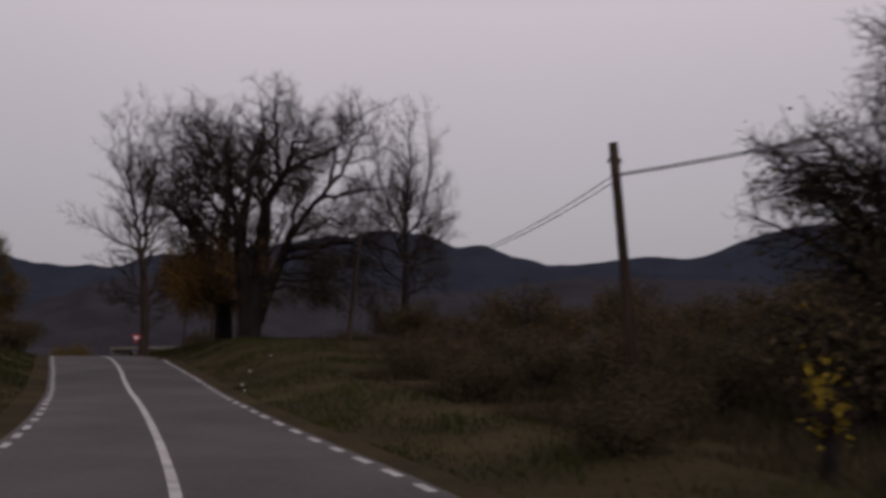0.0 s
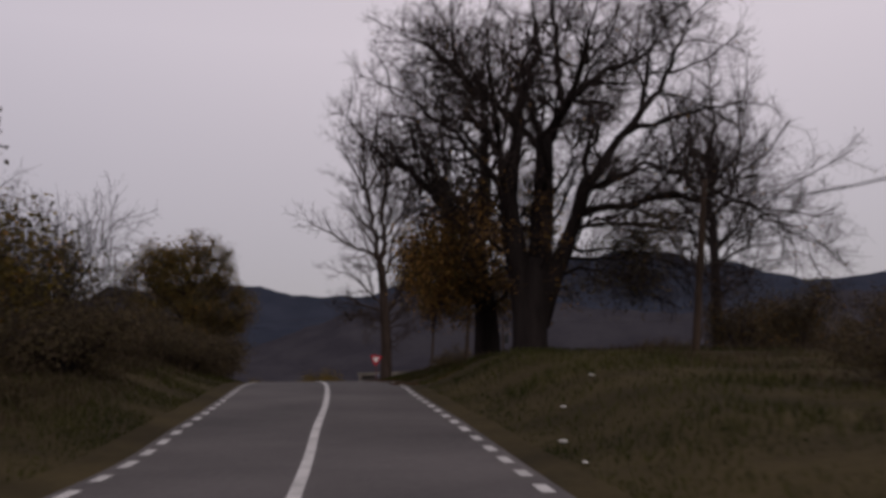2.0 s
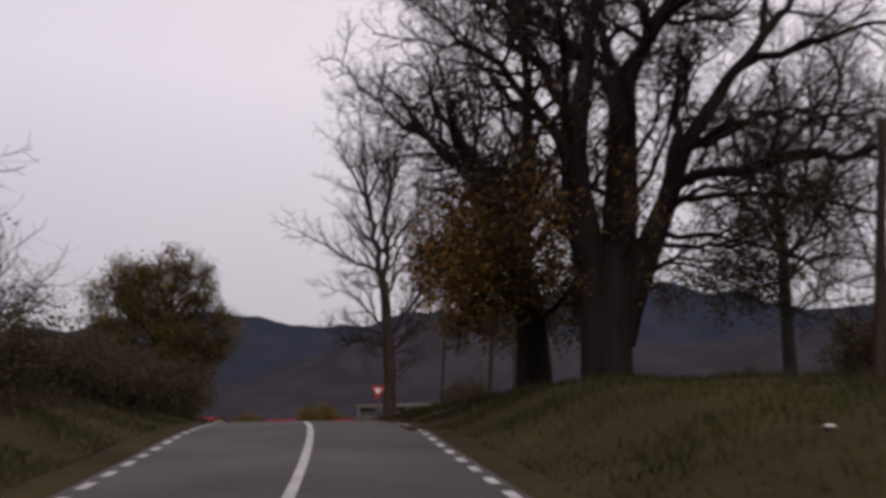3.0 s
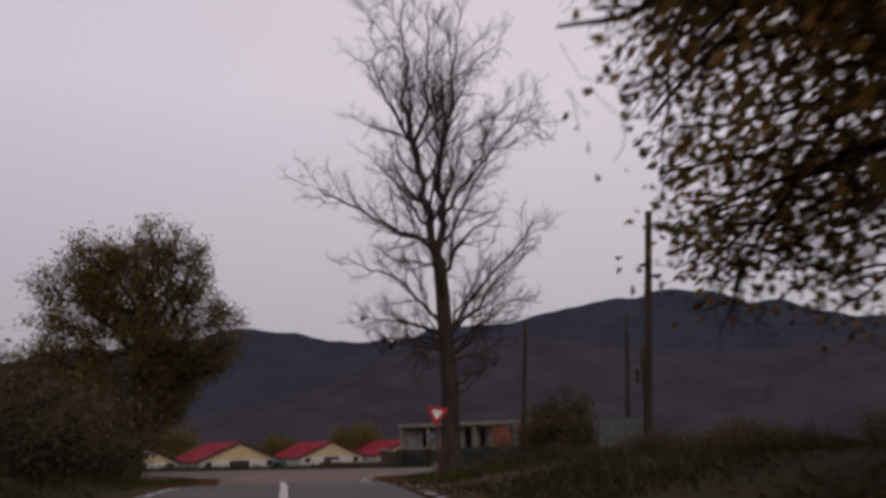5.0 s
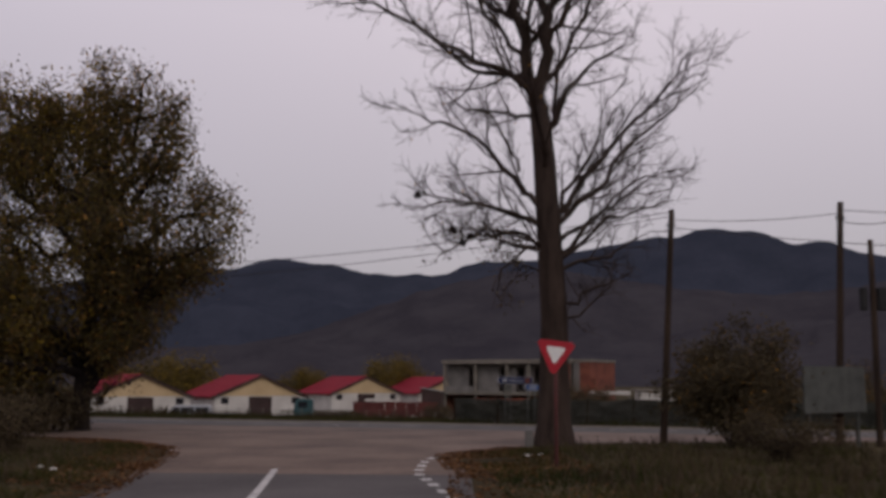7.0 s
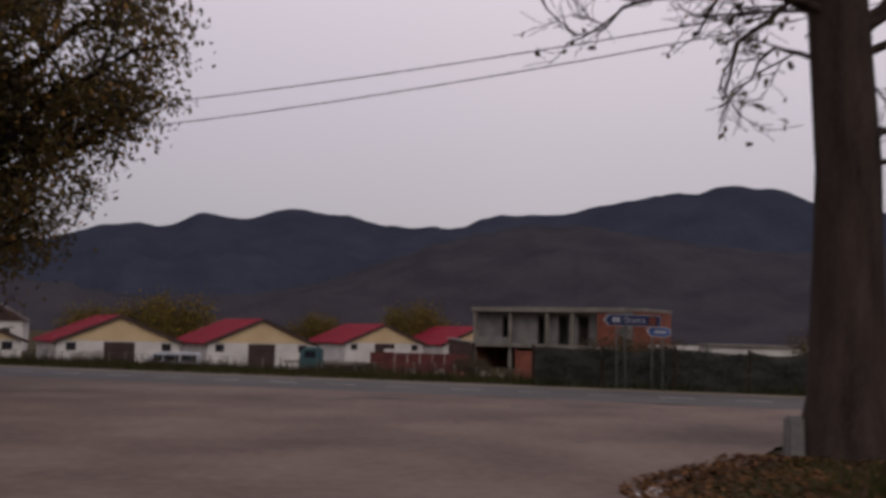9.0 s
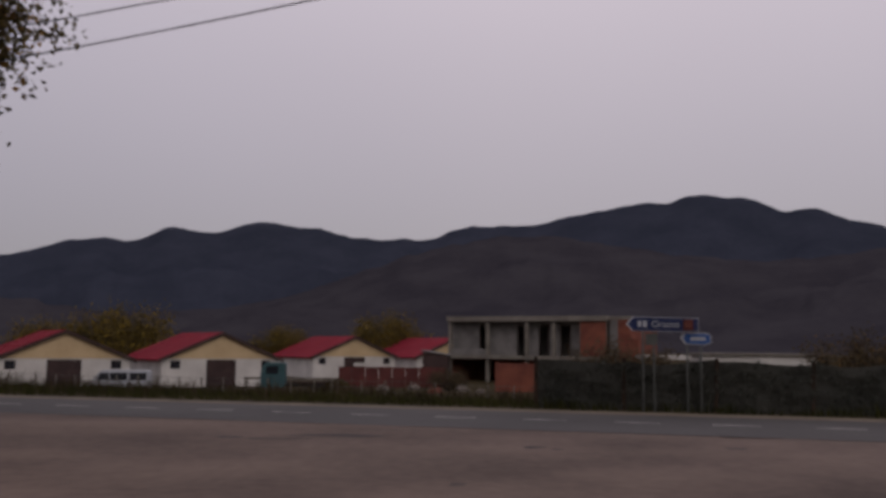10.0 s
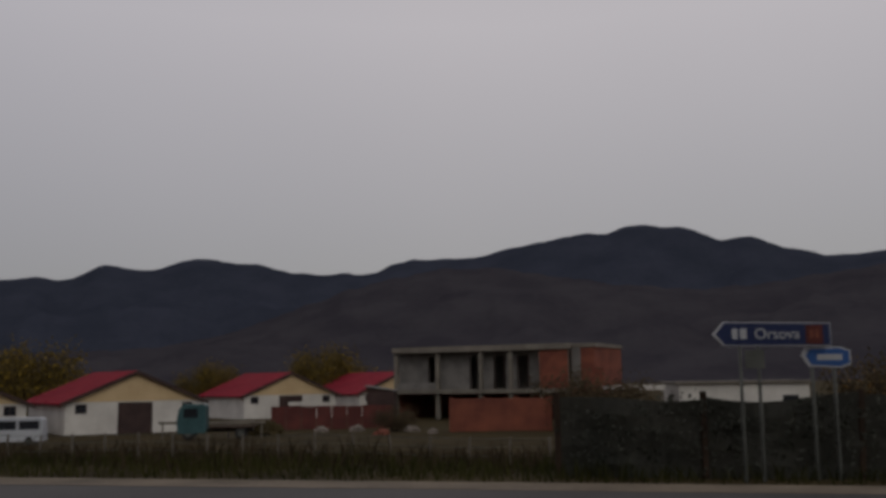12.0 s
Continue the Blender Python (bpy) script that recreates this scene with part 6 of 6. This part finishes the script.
for i, x in enumerate(xs):
    y = float(far_edge(x)) + 1.9
    ob = new("net_post", tall_post)
    ob.parent = net_fence
    ob.matrix_local = pose(x, y, gz(x, y), 0, random.uniform(-2, 2), 0)
    if i + 1 < len(xs):
        x2 = xs[i + 1]
        y2 = float(far_edge(x2)) + 1.9
        bm = bmesh.new()
        cols = []
        for k in range(13):
            t = k / 12
            px_, py_ = x + (x2 - x) * t, y + (y2 - y) * t + 0.05 * math.sin(9 * t + i)
            zt = gz(px_, py_)
            top = 1.42 - 0.06 * math.sin(math.pi * t) + 0.05 * math.sin(3.1 * i + 5 * t)
            cols.append([bm.verts.new((px_, py_ + 0.04 * math.sin(7 * t + 2 * j), zt - 0.05 + top * j / 5)) for j in range(6)])
        for k in range(12):
            for j in range(5):
                bm.faces.new((cols[k][j], cols[k + 1][j], cols[k + 1][j + 1], cols[k][j + 1]))
        r = bmesh.ops.solidify(bm, geom=bm.faces[:], thickness=0.02)
        part("netting", bm, NET, net_fence)
rng_ivy = random.Random(17)
spots = []
for _ in range(9000):
    x = rng_ivy.uniform(-5, 44)
    y = float(far_edge(x)) + 1.82
    spots.append(Vector((x, y, gz(x, y) + rng_ivy.random() ** 0.8 * 1.5 * (0.85 + 0.3 * noise.noise(Vector((x * 0.8, 0, 5)))))))
mesh_part("ivy", leaf_mesh("ivy", spots, rng_ivy, 0.09, 0.06, LEAF_IVY), net_fence, "dark ivy leaves", "stuff")

# ---- halls ----


def hall():
    W, L, EH, RH = 12.4, 13.6, 2.8, 5.4
    root = thing("farm_hall", "white plastered hall with cream gable and red roof", "building", group="row of halls")
    d0, d1, dh = -1.6, 1.6, 2.68
    part("front_wall", boxes((-W / 2, d0, 0, 0.3, -0.4, EH), (d1, W / 2, 0, 0.3, -0.4, EH), (d0, d1, 0, 0.3, dh, EH)), PLASTER, root, "white plastered front wall")
    part("side_wall", boxes((-W / 2, -W / 2 + 0.3, 0.3, L - 0.3, -0.4, EH)), PLASTER, root)
    part("side_wall", boxes((W / 2 - 0.3, W / 2, 0.3, L - 0.3, -0.4, EH)), PLASTER, root)
    part("back_wall", boxes((-W / 2, W / 2, L - 0.3, L, -0.4, EH)), PLASTER, root)
    slope = (RH - EH) / (W / 2)
    for y in (-0.03, L - 0.25):
        part("gable", outline([(-W / 2, EH), (W / 2, EH), (0, RH)], 0.28, at=y), GABLE, root, "cream gable cladding")
    for s in (-1, 1):
        bm = bmesh.new()
        e, o, t = 0.55, 0.35, 0.14
        pts = [(0, RH + 0.02), (s * (W / 2 + e), EH - slope * e + 0.02), (s * (W / 2 + e), EH - slope * e + 0.02 + t), (0, RH + 0.02 + t)]
        bm.free()
        roof = part("roof", outline(pts, L + 2 * o, at=-o), ROOF, root, "red metal roof slope")
        for k in range(9):
            y = 0.4 + k * (L - 0.8) / 8
            q = [(0, RH + t + 0.02), (s * (W / 2 + e), EH - slope * e + t + 0.02), (s * (W / 2 + e), EH - slope * e + t + 0.06), (0, RH + t + 0.06)]
            part("seam", outline(q, 0.06, at=y), ROOF, roof)
        q = [(0, RH - 0.16), (s * (W / 2 + e), EH - slope * e - 0.16), (s * (W / 2 + e), EH - slope * e + 0.17), (0, RH + 0.17)]
        part("bargeboard", outline(q, 0.05, at=-o - 0.055), SOFFIT, root, "dark brown bargeboard")
    # the doorway is closed by a sheet coloured like the dark interior
    door = part("door", boxes((d0, d1, 0.14, 0.2, -0.35, dh)), GATE, root, "dark ribbed sheet standing for the shaded interior of an open doorway")
    for k in range(7):
        x = d0 + 0.2 + k * (d1 - d0 - 0.4) / 6
        part("rib", boxes((x - 0.03, x + 0.03, 0.11, 0.137, -0.3, dh - 0.05)), GATE, door)
    for x in (-4.85, 4.85):
        win = part("window", boxes((x - 0.5, x + 0.5, -0.035, -0.003, 1.78, 2.62)), SOFFIT, root, "small dark window")
        part("pane", boxes((x - 0.42, x - 0.03, -0.045, -0.038, 1.85, 2.55)), DARK_GLASS, win)
        part("pane", boxes((x + 0.03, x + 0.42, -0.045, -0.038, 1.85, 2.55)), DARK_GLASS, win)
    return root


first = hall()
HALLS = [(-46.4, 149.2), (-33.5, 158.0), (-23.6, 190.5), (-10.4, 200.6), (-59.5, 140.5)]
first.matrix_world = pose(*HALLS[0], -2.55, 0, 0, 33.5)
for x, y in HALLS[1:]:
    copy_thing(first, pose(x, y, -2.55, 0, 0, 33.5))
far_house = thing("far_house", "small pale house beyond the halls", "building", (-90, 205, -2.6), 20)
part("wall", boxes((-5, 5, 0, 9, -0.4, 5.2)), PLASTER, far_house, "pale wall")
part("roof", outline([(-5.6, 5.0), (5.6, 5.0), (0, 8.2)], 10, at=-0.5), SOFFIT, far_house, "dark pitched roof")
for x in (-2.5, 2.5):
    part("window", boxes((x - 0.6, x + 0.6, -0.03, -0.003, 2.4, 3.8)), DARK_GLASS, far_house)

# ---- unfinished concrete house ----
shell = thing("unfinished_house", "unfinished two-storey concrete and brick house", "building", (-10.4, 182.3, -2.72), -27)
shell.scale = (1.045, 1.045, 1.02)
LX = 20.2
FLOOR, ROOF_AT = 3.35, 7.45
part("roof_slab", boxes((-0.3, LX, -0.5, 12, ROOF_AT, 8.05)), CONCRETE, shell, "raw concrete roof slab")
part("floor_slab", boxes((-0.3, LX, -0.5, 12, 2.9, FLOOR)), CONCRETE, shell, "raw concrete floor slab")
for x in (0.0, 5.1, 10.2, 13.6, 17.0, 19.8):
    part("column", boxes((x - 0.2, x + 0.2, -0.2, 0.2, FLOOR + 0.002, ROOF_AT - 0.002)), CONCRETE, shell)
    part("column", boxes((x - 0.2, x + 0.2, -0.2, 0.2, -0.4, 2.898)), CONCRETE, shell)
gaps = ((3.5, 4.9), (8.5, 9.8), (11.3, 12.6), (14.0, 15.3), (16.7, 18.0))
starts = [-0.2] + [b for a, b in gaps]
for a, b in zip(starts, [a for a, b in gaps] + [20.1]):
    part("block_wall", boxes((a, b, 1.0, 1.25, FLOOR + 0.002, ROOF_AT - 0.002)), BLOCK, shell, "grey blockwork wall")
for a, b in gaps:
    part("lintel", boxes((a, b, 1.0, 1.25, 6.9, ROOF_AT - 0.002)), BLOCK, shell)
    part("door_frame", boxes((a, a + 0.08, 0.9, 0.997, FLOOR + 0.002, 6.9), (b - 0.08, b, 0.9, 0.997, FLOOR + 0.002, 6.9)), SOFFIT, shell)
part("partition", boxes((-0.1, LX - 0.1, 5.6, 5.8, FLOOR + 0.002, ROOF_AT - 0.002)), BLOCK, shell, "grey inner wall in shade")
part("parapet", boxes((0.21, 4.89, -0.15, 0.05, FLOOR + 0.002, 4.1)), BLOCK, shell, "low grey parapet")
part("back_wall", boxes((-0.2, LX, 11.6, 11.9, -0.4, 2.898), (-0.2, LX, 11.6, 11.9, FLOOR + 0.002, ROOF_AT - 0.002)), BRICK, shell)
part("side_wall", boxes((-0.25, 0.0, 0.25, 11.5, -0.4, 2.898)), BRICK, shell)
part("side_wall", boxes((-0.25, -0.21, 1.26, 11.5, FLOOR + 0.002, ROOF_AT - 0.002)), BRICK, shell)
part("brick_infill", boxes((16.9, 20.0, -0.26, -0.203, FLOOR + 0.01, ROOF_AT - 0.01)), BRICK, shell, "red brick infill")
part("brick_wing", boxes((LX + 0.004, 22.7, 0.3, 10, -0.4, 7.6)), BRICK, shell, "red brick wing")
part("wing_coping", boxes((LX + 0.004, 22.8, 0.2, 10.1, 7.604, 8.0)), CONCRETE, shell, "raw concrete ring beam")
part("brick_stub", boxes((22.704, 23.6, 0.3, 6, -0.4, 5.4)), BRICK, shell, "broken stepped end of the brickwork")
part("plaster_strip", boxes((LX + 0.05, 21.2, 0.26, 0.297, FLOOR, 7.58)), BLOCK, shell, "greyish unplastered strip")
yard_wall = thing("brick_wall", "unfinished red brick yard wall", "wall", (-5.0, 150.5, -2.6), -4)
part("brick_panel", boxes((0, 8.2, 0, 0.3, -0.4, 2.75)), BRICK, yard_wall)
for x in (0.0, 2.7, 5.4, 8.2):
    part("pier", boxes((x - 0.2, x + 0.2, -0.1, 0.4, -0.4, 2.85), bevel=0.02), BRICK, yard_wall)
red_fence = thing("panel_fence", "rusty red-brown panel fence beside the halls", "fence", (-21.6, 160.5, -2.6), 3)
for k in range(8):
    part("fence_panel", boxes((k * 1.42, k * 1.42 + 1.36, 0, 0.05, -0.2, 2.1 + 0.03 * math.sin(k * 2.3))), RUST, red_fence)
part("top_board", boxes((1.6, 4.3, -0.03, 0.03, 2.16, 2.5), bevel=0.01), PLASTER, red_fence, "pale board fixed along the top")
for x in (1.7, 4.2):
    part("strut", boxes((x - 0.04, x + 0.04, 0.032, 0.08, 1.9, 2.45)), SOFFIT, red_fence)
yard_shed = thing("yard_shed", "small dark brown plank shed beside the halls", "shed", (-13.2, 170, -2.6), -6)
part("wall", outline([(0, -0.3), (2.8, -0.3), (2.8, 3.3), (0, 3.75)], 3.0, at=0.0), SOFFIT, yard_shed, "dark brown plank walls")
for k in range(9):
    part("plank", boxes((0.06 + k * 0.305, 0.33 + k * 0.305, -0.03, -0.003, -0.3, 3.2)), GATE, yard_shed)
part("roof", outline([(-0.2, 3.8), (3.0, 3.28), (3.0, 3.4), (-0.2, 3.92)], 3.5, at=-0.25), BLOCK, yard_shed, "grey sloping sheet roof")
shed = thing("white_shed", "long low white building behind the fence", "building", (15.7, 156.0, -2.6), -3)
part("wall", boxes((0, 11.6, 0, 8, -0.4, 3.7)), PLASTER, shed, "plain white wall")
part("roof", boxes((-0.4, 12.0, -0.4, 8.4, 3.704, 3.9)), CONCRETE, shed, "flat grey roof")
part("window", boxes((9.2, 10.6, -0.04, -0.003, 1.5, 2.6)), DARK_GLASS, shed)
slab = thing("low_canopy", "low pale flat canopy beside the brick wing", "building", (9.6, 157, -2.6), -3)
part("roof", boxes((0, 5.0, 0, 5, 3.2, 3.6)), PLASTER, slab)
for x in (0.2, 4.8):
    part("post", boxes((x - 0.12, x + 0.12, 0.1, 0.34, -0.4, 3.098)), CONCRETE, slab)

# ---- vehicles and rubble in the yard ----


def wheel(parent, x, y, r):
    bm = bmesh.new()
    bmesh.ops.create_cone(bm, cap_ends=True, segments=20, radius1=r, radius2=r, depth=0.24, matrix=pose(x, y, r, 90, 0, 0))
    bmesh.ops.bevel(bm, geom=[e for e in bm.edges if e.calc_length() > 0 and len(e.link_faces) == 2 and e.calc_face_angle(0) > 1], offset=0.04, segments=2, affect="EDGES")
    w = part("wheel", bm, RUBBER, parent, "black tyre")
    bm = bmesh.new()
    bmesh.ops.create_cone(bm, cap_ends=True, segments=16, radius1=r * 0.55, radius2=r * 0.5, depth=0.26, matrix=pose(x, y, r, 90, 0, 0))
    part("rim", bm, STEEL, w)


vx, vy = -37.3, 139.3
van = thing("parked_van", "white minibus with dark windows parked before the halls", "van", (vx, vy, gz(vx, vy) + 0.12), 8)
van.scale = (0.9, 0.9, 0.95)
part("body", outline([(-2.7, 0.3), (2.75, 0.3), (2.75, 1.1), (2.65, 1.95), (2.4, 2.05), (-1.55, 2.05), (-2.0, 1.75), (-2.45, 1.15), (-2.72, 0.95)], 1.9, at=-0.95), WHITE_PAINT, van, "white painted body")
for a, b in ((-1.85, -0.95), (-0.85, 0.75), (0.95, 2.5)):
    part("window", boxes((a, b, -0.958, -0.951, 1.18, 1.82)), DARK_GLASS, van, "dark side window")
part("windscreen", outline([(-2.44, 1.2), (-2.02, 1.76), (-1.9, 1.76), (-2.3, 1.2)], 1.7, at=-0.85), DARK_GLASS, van)
part("headlight", boxes((-2.74, -2.6, -0.9, -0.62, 0.78, 0.98), bevel=0.02), SIGN_DULL, van)
part("headlight", boxes((-2.74, -2.6, 0.62, 0.9, 0.78, 0.98), bevel=0.02), SIGN_DULL, van)
part("side_mirror", boxes((-1.98, -1.8, -1.14, -0.96, 1.2, 1.42), bevel=0.02), RUBBER, van)
part("bumper", boxes((-2.85, -2.66, -0.9, 0.9, 0.32, 0.6), bevel=0.05), RUBBER, van)
for x in (-1.75, 1.75):
    for y in (-0.85, 0.85):
        wheel(van, x, y, 0.34)
tx, ty = -24.9, 143.2
truck = thing("flatbed_truck", "old teal flatbed truck parked in the yard", "truck", (tx, ty, gz(tx, ty) + 0.1), 6)
part("cab", outline([(-1.1, 0.5), (1.0, 0.5), (1.0, 2.5), (0.85, 2.65), (-0.7, 2.65), (-1.0, 2.3), (-1.15, 1.5)], 2.2, at=-1.1), TEAL_PAINT, truck, "faded teal cab")
part("window", boxes((-0.65, 0.4, -1.108, -1.101, 1.65, 2.35)), DARK_GLASS, truck)
part("windscreen", outline([(-1.16, 1.6), (-1.03, 2.28), (-0.95, 2.28), (-1.08, 1.6)], 1.9, at=-0.95), DARK_GLASS, truck)
part("chassis", boxes((-1.0, 4.5, -0.5, 0.5, 0.55, 0.8)), RUBBER, truck)
part("bed", boxes((1.2, 4.6, -1.1, 1.1, 0.85, 0.98)), WOOD_POLE, truck, "thin dark loading bed")
for x in (-0.3, 3.6):
    for y in (-0.95, 0.95):
        wheel(truck, x, y, 0.45)
rail = thing("yard_rail", "pale horizontal rail on short posts in the yard", "rail", (-28.2, 145.6, gz(-28.2, 145.6)), -2)
part("beam", boxes((0, 8.4, -0.05, 0.05, 1.2, 1.42), bevel=0.01), CONCRETE, rail, "pale grey flat beam")
for x in (0.3, 2.9, 5.5, 8.1):
    part("post", boxes((x - 0.06, x + 0.06, 0.054, 0.17, -0.3, 1.4)), CONCRETE, rail)
rng_heap = random.Random(21)
for x, y, s, m, lab in ((-16.5, 156, 0.55, RUBBLE, "pile of pale building rubble"), (-13.2, 155, 0.6, RUBBLE, "pile of pale building rubble"), (-10.8, 148, 0.5, BRICK, "heap of broken red bricks"), (-8.4, 152, 0.5, RUBBLE, "pile of pale building rubble"),
                        (-20.5, 150, 1.3, SOIL, "mound of dark earth"), (-6.6, 149, 0.4, RUBBLE, "pile of pale building rubble")):
    bm = bmesh.new()
    bmesh.ops.create_icosphere(bm, subdivisions=4, radius=1)
    for v in bm.verts:
        v.co = Vector((v.co.x * 1.6, v.co.y, max(v.co.z, -0.3) * 0.9)) * s * (1 + 0.35 * noise.fractal(v.co * 2.2 + Vector((x, y, 0)), 0.8, 2.0, 4))
    tagged(new("rubble_mound", finish(bm, "rubble_mound", m)), lab, "rubble", "heaps in the yard").matrix_world = pose(x, y, gz(x, y), 0, 0, rng_heap.uniform(0, 360))
